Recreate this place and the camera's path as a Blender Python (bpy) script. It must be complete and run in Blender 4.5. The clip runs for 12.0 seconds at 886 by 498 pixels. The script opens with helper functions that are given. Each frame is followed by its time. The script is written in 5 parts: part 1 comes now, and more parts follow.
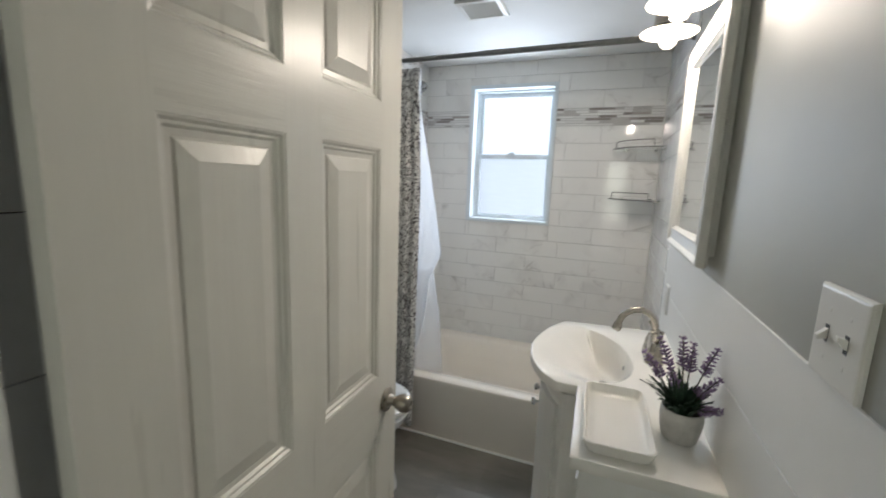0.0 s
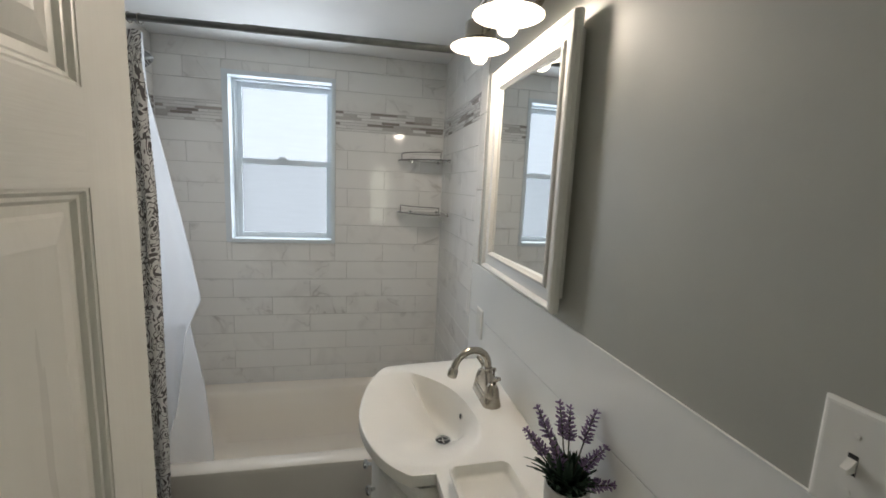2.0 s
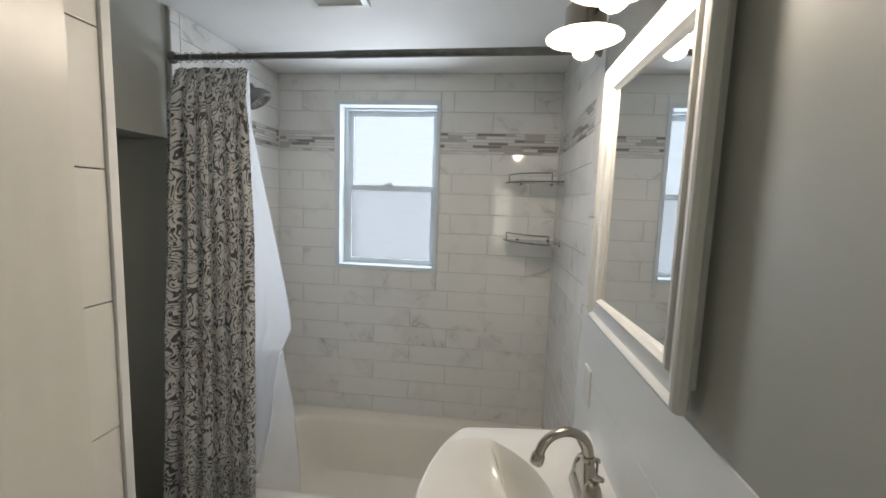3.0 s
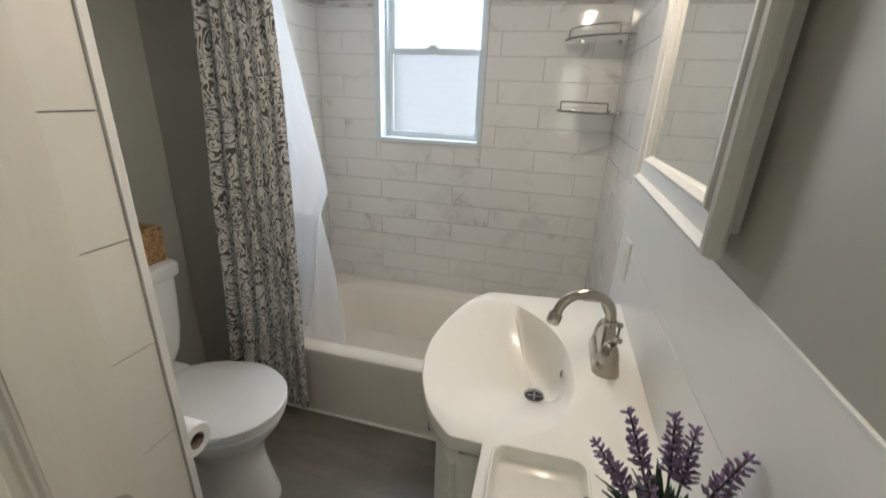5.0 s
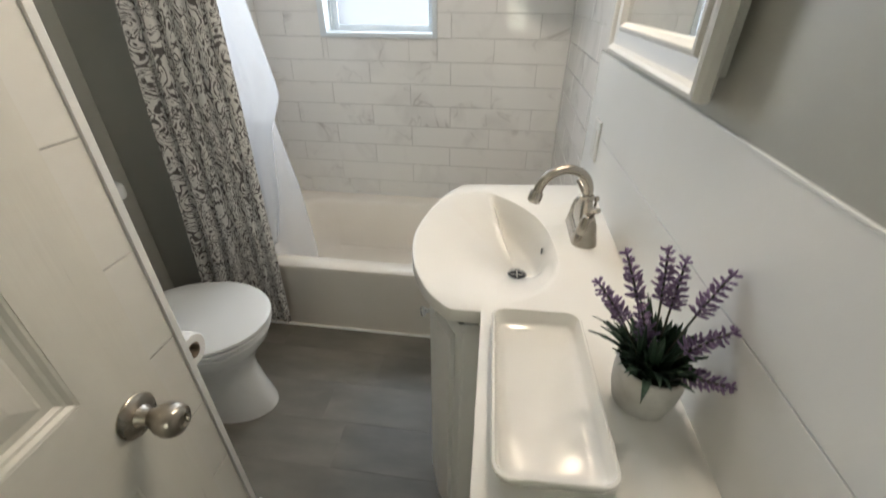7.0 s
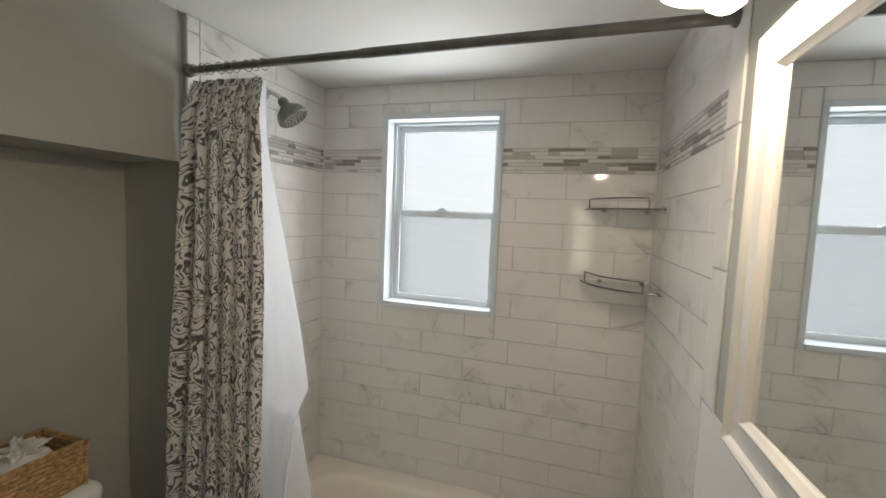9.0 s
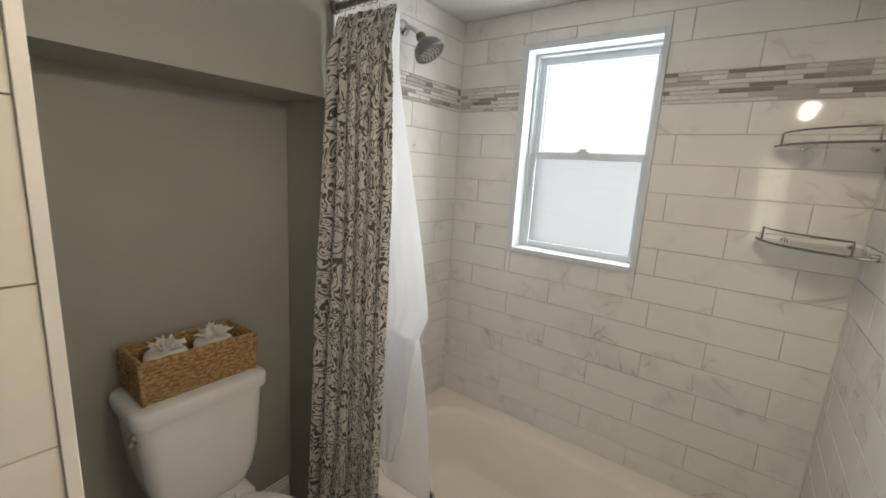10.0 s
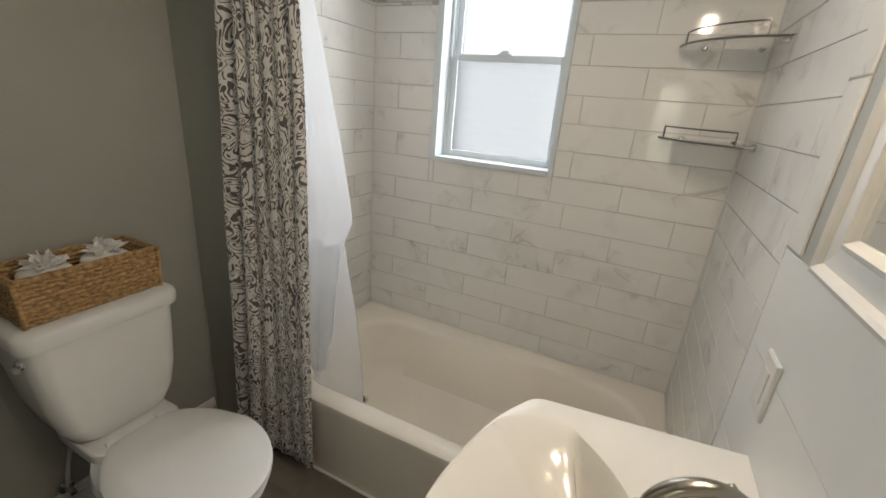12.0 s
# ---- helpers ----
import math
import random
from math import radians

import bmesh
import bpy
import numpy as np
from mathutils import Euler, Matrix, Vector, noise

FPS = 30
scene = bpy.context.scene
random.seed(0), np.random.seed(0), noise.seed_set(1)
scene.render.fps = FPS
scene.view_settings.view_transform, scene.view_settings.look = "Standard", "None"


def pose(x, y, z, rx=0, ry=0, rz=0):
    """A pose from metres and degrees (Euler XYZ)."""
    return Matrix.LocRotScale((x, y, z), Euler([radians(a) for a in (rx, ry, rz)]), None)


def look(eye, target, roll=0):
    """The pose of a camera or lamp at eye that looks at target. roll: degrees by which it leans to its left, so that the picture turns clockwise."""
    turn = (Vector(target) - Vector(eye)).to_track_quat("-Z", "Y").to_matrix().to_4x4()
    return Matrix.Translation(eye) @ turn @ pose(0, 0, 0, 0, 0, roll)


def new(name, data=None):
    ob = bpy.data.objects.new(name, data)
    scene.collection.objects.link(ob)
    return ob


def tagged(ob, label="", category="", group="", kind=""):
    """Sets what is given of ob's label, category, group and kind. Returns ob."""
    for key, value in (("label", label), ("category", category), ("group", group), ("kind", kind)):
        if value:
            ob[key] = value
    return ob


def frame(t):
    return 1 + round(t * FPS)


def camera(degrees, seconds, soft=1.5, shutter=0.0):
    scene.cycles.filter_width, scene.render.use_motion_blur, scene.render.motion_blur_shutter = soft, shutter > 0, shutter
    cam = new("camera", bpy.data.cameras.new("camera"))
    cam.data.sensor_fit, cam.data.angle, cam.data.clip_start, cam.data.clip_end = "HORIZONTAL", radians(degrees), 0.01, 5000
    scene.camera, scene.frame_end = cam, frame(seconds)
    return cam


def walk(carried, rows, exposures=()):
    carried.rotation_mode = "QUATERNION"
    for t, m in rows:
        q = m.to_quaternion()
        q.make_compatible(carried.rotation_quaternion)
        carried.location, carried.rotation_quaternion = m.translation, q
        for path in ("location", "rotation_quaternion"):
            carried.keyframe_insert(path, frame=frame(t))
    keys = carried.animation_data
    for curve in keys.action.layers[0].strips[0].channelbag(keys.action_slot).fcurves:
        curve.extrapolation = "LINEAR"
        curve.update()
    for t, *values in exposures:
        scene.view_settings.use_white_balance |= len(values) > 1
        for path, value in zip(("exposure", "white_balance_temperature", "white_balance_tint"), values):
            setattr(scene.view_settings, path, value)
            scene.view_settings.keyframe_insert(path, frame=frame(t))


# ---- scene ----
cam = camera(94.1, 12.0, 1.6, 0.3)
WINDOW_W, BULB_W, HALL_W = 12.8, 5.6, 2.6
EXPOSURES = [(0.0, 0.57, 5850, 10), (0.5, 0.39, 5950, 10), (1.0, 0.17, 5950, 10), (1.5, 0.17, 6050, 10), (2.5, 0.15, 6100, 10), (4.5, 0.37, 6100, 10), (5.0, 0.41, 6200, 10), (5.5, 0.53, 6300, 10), (6.0, 0.79, 6250, 10), (6.6, 0.82, 6250, 10),
             (7.0, 0.75, 6200, 10), (7.7, 0.43, 6100, 10), (9.5, 0.14, 6900, 11), (10.0, 0.35, 6850, 11), (10.5, 0.42, 6700, 11), (12.0, 0.38, 6700, 11)]
PATH = [
    (0, (0.023, 0.108, 1.47), (-0.692, 1.948, 1.145), 2.1),
    (0.5, (-0.083, 0.234, 1.525), (-0.316, 2.202, 1.259), 2.5),
    (1, (-0.197, 0.359, 1.561), (0.011, 2.337, 1.347), 0.7),
    (1.5, (-0.216, 0.438, 1.572), (0.263, 2.367, 1.349), 2.7),
    (2, (-0.197, 0.456, 1.559), (0.213, 2.391, 1.259), 2.6),
    (2.5, (-0.092, 0.577, 1.548), (0.037, 2.558, 1.299), 2.3),
    (2.7, (-0.064, 0.637, 1.587), (-0.146, 2.624, 1.378), 1.1),
    (4.3, (0.024, 0.755, 1.517), (-0.388, 2.658, 1.063), 3.0),
    (4.5, (0.041, 0.765, 1.501), (-0.423, 2.645, 0.999), 3.4),
    (5, (0.054, 0.76, 1.459), (-0.414, 2.571, 0.751), 2.2),
    (5.5, (0.05, 0.752, 1.407), (-0.283, 2.441, 0.389), -1.4),
    (6, (0.042, 0.734, 1.365), (-0.219, 2.3, 0.148), -2.3),
    (6.5, (0.026, 0.732, 1.36), (-0.205, 2.281, 0.117), -1.6),
    (7, (0.002, 0.722, 1.397), (-0.222, 2.402, 0.336), 0.2),
    (7.5, (-0.037, 0.752, 1.493), (-0.236, 2.599, 0.754), 1.7),
    (7.7, (-0.075, 0.792, 1.519), (-0.245, 2.684, 0.893), 2.4),
    (9.3, (-0.015, 1.117, 1.648), (-0.736, 2.977, 1.513), 2.1),
    (9.5, (-0.015, 1.129, 1.634), (-0.845, 2.94, 1.451), 1.9),
    (10, (0.01, 1.163, 1.568), (-1.155, 2.743, 1.184), 3.4),
    (10.5, (0.053, 1.215, 1.529), (-1.067, 2.815, 1.098), 4.7),
    (11, (0.041, 1.207, 1.495), (-0.958, 2.857, 0.967), 4.2),
    (11.5, (0.039, 1.206, 1.476), (-0.856, 2.879, 0.845), 3.9),
    (12, (0.009, 1.157, 1.463), (-0.776, 2.87, 0.791), 4.6),
]
walk(cam, [(t, look(eye, target, roll)) for t, eye, target, roll in PATH], EXPOSURES)

# ---- world, lights ----
world = bpy.data.worlds.new("world")
scene.world = world
world.use_nodes = True
sky = world.node_tree.nodes.new("ShaderNodeTexSky")
sky.sky_type = "NISHITA"
sky.sun_disc = False
sky.sun_elevation, sky.sun_rotation = radians(38), radians(20)
world.node_tree.links.new(sky.outputs[0], world.node_tree.nodes["Background"].inputs[0])
world.node_tree.nodes["Background"].inputs[1].default_value = 0.1


def lamp(name, kind, m, watts, colour, size=0.05, size_y=0.0):
    data = bpy.data.lights.new(name, kind)
    data.energy, data.color = watts, colour
    if kind == "AREA":
        data.shape, data.size, data.size_y = "RECTANGLE", size, size_y
    else:
        data.shadow_soft_size = size
    ob = new(name, data)
    ob.matrix_world = m
    return ob


# daylight at the frosted window
lamp("window_daylight", "AREA", look((-0.608, 3.135, 1.64), (-0.608, 0, 1.5)), WINDOW_W, (0.91, 0.96, 1.0), 0.56, 0.9)
# daylight at the hall window behind the doorway
lamp("hall_daylight", "AREA", look((0.14, -1.262, 1.395), (0.14, 3, 1.395)), HALL_W, (1.0, 0.96, 0.74), 0.33, 0.92)
LAMP_Y = (1.757, 1.507)
for ly in LAMP_Y:
    lamp("bulb_light", "POINT", pose(0.165, ly, 1.990), BULB_W, (1.0, 0.84, 0.66), 0.026)


# ---- materials ----
def material(name, a, b=None, rough=0.5, metal=0.0, scale=8.0, stretch=(1, 1, 1), bump=0.0, bump_scale=60.0, rough_var=0.0,
             per_object=0.0, coat=0.0, detail=5.0):
    """A principled material whose colour drifts from a to b by noise at two scales, with fine relief."""
    m = bpy.data.materials.new(name)
    m.use_nodes = True
    t = m.node_tree
    p = t.nodes["Principled BSDF"]
    p.inputs["Roughness"].default_value, p.inputs["Metallic"].default_value = rough, metal
    p.inputs["Coat Weight"].default_value = coat
    p.inputs["Coat Roughness"].default_value = 0.08
    b = b or a
    co = t.nodes.new("ShaderNodeTexCoord")
    info = t.nodes.new("ShaderNodeObjectInfo")
    mp = t.nodes.new("ShaderNodeMapping")
    mp.inputs["Scale"].default_value = stretch
    t.links.new(co.outputs["Object"], mp.inputs["Vector"])
    mul = t.nodes.new("ShaderNodeMath")
    mul.operation, mul.inputs[1].default_value = "MULTIPLY", 37.0
    t.links.new(info.outputs["Random"], mul.inputs[0])
    if per_object:
        t.links.new(mul.outputs[0], mp.inputs["Location"])
    n1 = t.nodes.new("ShaderNodeTexNoise")
    n1.inputs["Scale"].default_value, n1.inputs["Detail"].default_value = scale, detail
    t.links.new(mp.outputs[0], n1.inputs["Vector"])
    n2 = t.nodes.new("ShaderNodeTexNoise")
    n2.inputs["Scale"].default_value, n2.inputs["Detail"].default_value = bump_scale, 3.0
    t.links.new(mp.outputs[0], n2.inputs["Vector"])
    mix = t.nodes.new("ShaderNodeMix")
    mix.data_type = "RGBA"
    mix.inputs[6].default_value, mix.inputs[7].default_value = (*a, 1), (*b, 1)
    ramp = t.nodes.new("ShaderNodeMapRange")
    ramp.inputs[1].default_value, ramp.inputs[2].default_value = 0.3, 0.7
    t.links.new(n1.outputs[0], ramp.inputs[0])
    t.links.new(ramp.outputs[0], mix.inputs[0])
    t.links.new(mix.outputs[2], p.inputs["Base Color"])
    if rough_var:
        rr = t.nodes.new("ShaderNodeMapRange")
        rr.inputs[3].default_value, rr.inputs[4].default_value = rough - rough_var, rough + rough_var
        t.links.new(n1.outputs[0], rr.inputs[0])
        t.links.new(rr.outputs[0], p.inputs["Roughness"])
    if bump:
        bp = t.nodes.new("ShaderNodeBump")
        bp.inputs["Strength"].default_value, bp.inputs["Distance"].default_value = bump, 0.002
        t.links.new(n2.outputs[0], bp.inputs["Height"])
        t.links.new(bp.outputs[0], p.inputs["Normal"])
    return m


def tree(m):
    return m.node_tree, m.node_tree.nodes["Principled BSDF"]


paint_grey = material("grey_wall_paint", (0.385, 0.386, 0.348), (0.412, 0.413, 0.373), 0.55, scale=3, bump=0.05, bump_scale=220, rough_var=0.05)
paint_white = material("white_trim_paint", (0.82, 0.815, 0.785), (0.85, 0.845, 0.82), 0.32, scale=5, bump=0.08, bump_scale=160, rough_var=0.05)
paint_door = material("door_paint", (0.74, 0.715, 0.645), (0.78, 0.755, 0.685), 0.29, scale=4, stretch=(6, 6, 0.35), bump=0.16, bump_scale=24, rough_var=0.05)
door_rail = material("door_rail_paint", (0.74, 0.715, 0.645), (0.78, 0.755, 0.685), 0.29, scale=4, stretch=(0.35, 6, 6), bump=0.26, bump_scale=24, rough_var=0.05)
board_cream = material("cream_board_paint", (0.77, 0.75, 0.69), (0.80, 0.78, 0.725), 0.34, scale=4, bump=0.05, bump_scale=140, rough_var=0.05)
paint_ceiling = material("ceiling_paint", (0.78, 0.78, 0.77), (0.82, 0.82, 0.81), 0.7, scale=4, bump=0.1, bump_scale=180)
board_paint = material("shiplap_paint", (0.81, 0.81, 0.785), (0.84, 0.84, 0.82), 0.3, scale=4, bump=0.06, bump_scale=140, rough_var=0.05)
grout = material("grey_grout", (0.47, 0.46, 0.44), (0.57, 0.555, 0.53), 0.85, scale=30, bump=0.3, bump_scale=300)
grout_pale = material("pale_caulk", (0.62, 0.61, 0.585), (0.67, 0.66, 0.635), 0.5, scale=20)
porcelain = material("white_porcelain", (0.85, 0.855, 0.845), (0.87, 0.875, 0.865), 0.10, scale=3, coat=0.4)
sink_white = material("sink_marble_resin", (0.82, 0.80, 0.75), (0.85, 0.83, 0.78), 0.12, scale=3)
tub_enamel = material("tub_enamel", (0.86, 0.80, 0.71), (0.885, 0.83, 0.745), 0.16, scale=2.5, coat=0.3, rough_var=0.04)
glaze = material("glazed_ceramic", (0.80, 0.78, 0.725), (0.83, 0.81, 0.76), 0.07, scale=4)
nickel = material("brushed_nickel", (0.40, 0.368, 0.318), (0.44, 0.405, 0.35), 0.27, 1.0, scale=6, rough_var=0.03)
chrome = material("chrome", (0.62, 0.62, 0.62), (0.68, 0.68, 0.68), 0.1, 1.0)
dark_steel = material("dark_steel_rod", (0.16, 0.16, 0.155), (0.22, 0.22, 0.21), 0.36, 0.9, scale=30, rough_var=0.06)
# near-black for dark parts, and for the shade painted in place of holes
black_hole = material("dark_parts_hole_shade", (0.02, 0.02, 0.02), (0.03, 0.03, 0.03), 0.5)
plastic_white = material("switch_plastic", (0.76, 0.75, 0.71), (0.78, 0.77, 0.73), 0.3, scale=6)
vinyl = material("window_vinyl", (0.63, 0.68, 0.71), (0.67, 0.715, 0.745), 0.35, scale=5)
paper = material("tissue_paper", (0.84, 0.83, 0.80), (0.88, 0.87, 0.85), 0.9, scale=60, bump=0.35, bump_scale=260)
cardboard = material("cardboard_core", (0.22, 0.17, 0.12), (0.28, 0.21, 0.15), 0.9, scale=40)
straw = material("seagrass_weave", (0.19, 0.105, 0.040), (0.58, 0.375, 0.17), 0.7, scale=70, stretch=(1, 1, 2.2), bump=0.5, bump_scale=320)
concrete = material("pale_concrete", (0.46, 0.45, 0.425), (0.60, 0.585, 0.555), 0.75, scale=30, bump=0.35, bump_scale=240)
leaf_green = material("leaf_green", (0.018, 0.040, 0.026), (0.045, 0.085, 0.05), 0.5, scale=50)
stem_green = material("stem_green", (0.05, 0.06, 0.04), (0.10, 0.10, 0.07), 0.6, scale=50)
lavender = material("lavender_flower", (0.155, 0.10, 0.195), (0.34, 0.245, 0.39), 0.8, scale=120, bump=0.3, bump_scale=300)
moss = material("pot_soil", (0.02, 0.022, 0.015), (0.04, 0.04, 0.03), 0.9, scale=80)
hose_white = material("supply_hose", (0.6, 0.6, 0.58), (0.7, 0.7, 0.68), 0.4, scale=60)
lamp_enamel = material("lamp_enamel", (0.42, 0.40, 0.35), (0.46, 0.44, 0.39), 0.35, scale=6)
mirror_paint = material("mirror_frame_paint", (0.61, 0.60, 0.565), (0.645, 0.635, 0.60), 0.5, scale=5, bump=0.06, bump_scale=160, rough_var=0.05)
# near-black colour standing in for the shadow inside the board gaps
joint_shade_mat = material("board_joint_shade", (0.045, 0.045, 0.042), (0.07, 0.07, 0.065), 0.8, scale=20)
hall_paint = material("hall_paint", (0.5, 0.49, 0.46), (0.53, 0.52, 0.49), 0.5, scale=3, bump=0.1, bump_scale=200)


paint_grey.node_tree.nodes["Principled BSDF"].inputs["Specular IOR Level"].default_value = 0.36


def clear_glass(name, colour, rough, ior=1.45):
    m = bpy.data.materials.new(name)
    m.use_nodes = True
    t, p = tree(m)
    p.inputs["Base Color"].default_value = (*colour, 1)
    p.inputs["Roughness"].default_value, p.inputs["IOR"].default_value = rough, ior
    p.inputs["Transmission Weight"].default_value = 1.0
    n = t.nodes.new("ShaderNodeTexNoise")
    n.inputs["Scale"].default_value = 90.0
    if rough > 0.1:      # faint ripples pressed into the frosted sheet
        co, mp = t.nodes.new("ShaderNodeTexCoord"), t.nodes.new("ShaderNodeMapping")
        mp.inputs["Scale"].default_value = (7, 7, 55)
        t.links.new(co.outputs["Object"], mp.inputs["Vector"])
        rip = t.nodes.new("ShaderNodeTexNoise")
        rip.inputs["Scale"].default_value, rip.inputs["Detail"].default_value = 1.0, 3.0
        t.links.new(mp.outputs[0], rip.inputs["Vector"])
        mix = t.nodes.new("ShaderNodeMix")
        mix.data_type = "RGBA"
        mix.inputs[6].default_value, mix.inputs[7].default_value = (*[c * 0.9 for c in colour], 1), (*[c * 1.08 for c in colour], 1)
        t.links.new(rip.outputs[0], mix.inputs[0])
        t.links.new(mix.outputs[2], p.inputs["Base Color"])
    bp = t.nodes.new("ShaderNodeBump")
    bp.inputs["Strength"].default_value, bp.inputs["Distance"].default_value = 0.15 if rough > 0.1 else 0.0, 0.001
    t.links.new(n.outputs[0], bp.inputs["Height"])
    t.links.new(bp.outputs[0], p.inputs["Normal"])
    return m


mirror_mat = material("mirror_silver", (0.86, 0.88, 0.88), (0.87, 0.89, 0.89), 0.015, 1.0)
pane_clear = clear_glass("shelf_glass", (0.97, 0.985, 0.98), 0.0, 1.1)
bulb_glass = clear_glass("bulb_glass", (1, 1, 1), 0.02)
# the tint sets how bright each pane shows; the lower is darker
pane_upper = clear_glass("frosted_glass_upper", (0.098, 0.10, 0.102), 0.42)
pane_lower = clear_glass("frosted_glass_lower", (0.068, 0.070, 0.072), 0.5)


def filament_glow():
    m = bpy.data.materials.new("glowing_filament")
    m.use_nodes = True
    t, p = tree(m)
    p.inputs["Emission Color"].default_value = (1.0, 0.8, 0.5, 1)
    p.inputs["Emission Strength"].default_value = 30.0
    return m


filament_mat = filament_glow()


def marble_tile():
    """Glossy white tile with soft grey veins that differ from tile to tile."""
    m = bpy.data.materials.new("marble_tile")
    m.use_nodes = True
    t, p = tree(m)
    co, info = t.nodes.new("ShaderNodeTexCoord"), t.nodes.new("ShaderNodeObjectInfo")
    shift = t.nodes.new("ShaderNodeVectorMath")
    shift.operation = "ADD"
    far = t.nodes.new("ShaderNodeMath")
    far.operation, far.inputs[1].default_value = "MULTIPLY", 53.0
    t.links.new(info.outputs["Random"], far.inputs[0])
    t.links.new(co.outputs["Object"], shift.inputs[0])
    t.links.new(far.outputs[0], shift.inputs[1])
    soft = t.nodes.new("ShaderNodeTexNoise")
    soft.inputs["Scale"].default_value, soft.inputs["Detail"].default_value, soft.inputs["Distortion"].default_value = 5.0, 4.0, 0.6
    t.links.new(shift.outputs[0], soft.inputs["Vector"])
    vein = t.nodes.new("ShaderNodeTexNoise")
    vein.inputs["Scale"].default_value, vein.inputs["Detail"].default_value, vein.inputs["Distortion"].default_value = 3.2, 3.0, 1.6
    t.links.new(shift.outputs[0], vein.inputs["Vector"])
    line = t.nodes.new("ShaderNodeMath")
    line.operation, line.inputs[1].default_value = "SUBTRACT", 0.5
    t.links.new(vein.outputs[0], line.inputs[0])
    size = t.nodes.new("ShaderNodeMath")
    size.operation = "ABSOLUTE"
    t.links.new(line.outputs[0], size.inputs[0])
    thin = t.nodes.new("ShaderNodeMapRange")
    thin.inputs[1].default_value, thin.inputs[2].default_value = 0.0, 0.022
    thin.inputs[3].default_value, thin.inputs[4].default_value = 1.0, 0.0
    t.links.new(size.outputs[0], thin.inputs[0])
    gate = t.nodes.new("ShaderNodeMapRange")
    gate.inputs[1].default_value, gate.inputs[2].default_value = 0.52, 0.72
    t.links.new(soft.outputs[0], gate.inputs[0])
    both = t.nodes.new("ShaderNodeMath")
    both.operation = "MULTIPLY"
    t.links.new(thin.outputs[0], both.inputs[0])
    t.links.new(gate.outputs[0], both.inputs[1])
    cloud = t.nodes.new("ShaderNodeMix")
    cloud.data_type = "RGBA"
    cloud.inputs[6].default_value, cloud.inputs[7].default_value = (0.78, 0.77, 0.745, 1), (0.685, 0.672, 0.65, 1)
    t.links.new(gate.outputs[0], cloud.inputs[0])
    lines = t.nodes.new("ShaderNodeMix")
    lines.data_type = "RGBA"
    lines.inputs[7].default_value = (0.50, 0.48, 0.46, 1)
    t.links.new(both.outputs[0], lines.inputs[0])
    t.links.new(cloud.outputs[2], lines.inputs[6])
    t.links.new(lines.outputs[2], p.inputs["Base Color"])
    p.inputs["Roughness"].default_value = 0.06
    wave = t.nodes.new("ShaderNodeTexNoise")
    wave.inputs["Scale"].default_value = 7.0
    t.links.new(shift.outputs[0], wave.inputs["Vector"])
    bp = t.nodes.new("ShaderNodeBump")
    bp.inputs["Strength"].default_value, bp.inputs["Distance"].default_value = 0.07, 0.003
    t.links.new(wave.outputs[0], bp.inputs["Height"])
    t.links.new(bp.outputs[0], p.inputs["Normal"])
    return m


def mosaic_mat():
    """Glass and stone strips in three greys, one tone to a strip."""
    m = bpy.data.materials.new("mosaic_strip")
    m.use_nodes = True
    t, p = tree(m)
    info, ramp = t.nodes.new("ShaderNodeObjectInfo"), t.nodes.new("ShaderNodeValToRGB")
    ramp.color_ramp.interpolation = "CONSTANT"
    e = ramp.color_ramp.elements
    e[0].position, e[0].color = 0.0, (0.72, 0.71, 0.69, 1)
    e[1].position, e[1].color = 0.40, (0.52, 0.50, 0.48, 1)
    for pos, col in ((0.56, (0.78, 0.77, 0.75, 1)), (0.80, (0.30, 0.27, 0.25, 1)), (0.91, (0.42, 0.385, 0.36, 1))):
        e.new(pos).color = col
    t.links.new(info.outputs["Random"], ramp.inputs[0])
    t.links.new(ramp.outputs[0], p.inputs["Base Color"])
    p.inputs["Roughness"].default_value = 0.07
    n = t.nodes.new("ShaderNodeTexNoise")
    n.inputs["Scale"].default_value = 28.0
    bp = t.nodes.new("ShaderNodeBump")
    bp.inputs["Strength"].default_value, bp.inputs["Distance"].default_value = 0.6, 0.002
    t.links.new(n.outputs[0], bp.inputs["Height"])
    t.links.new(bp.outputs[0], p.inputs["Normal"])
    return m


def plank_mat():
    """Grey-brown wood-look vinyl, grain along x, tone by plank."""
    m = material("grey_wood_plank", (0.150, 0.136, 0.112), (0.232, 0.213, 0.180), 0.42, scale=3.0, stretch=(1.3, 3.4, 3.4), bump=0.18, bump_scale=30,
                 rough_var=0.08, per_object=1.0, detail=5.0)
    return m


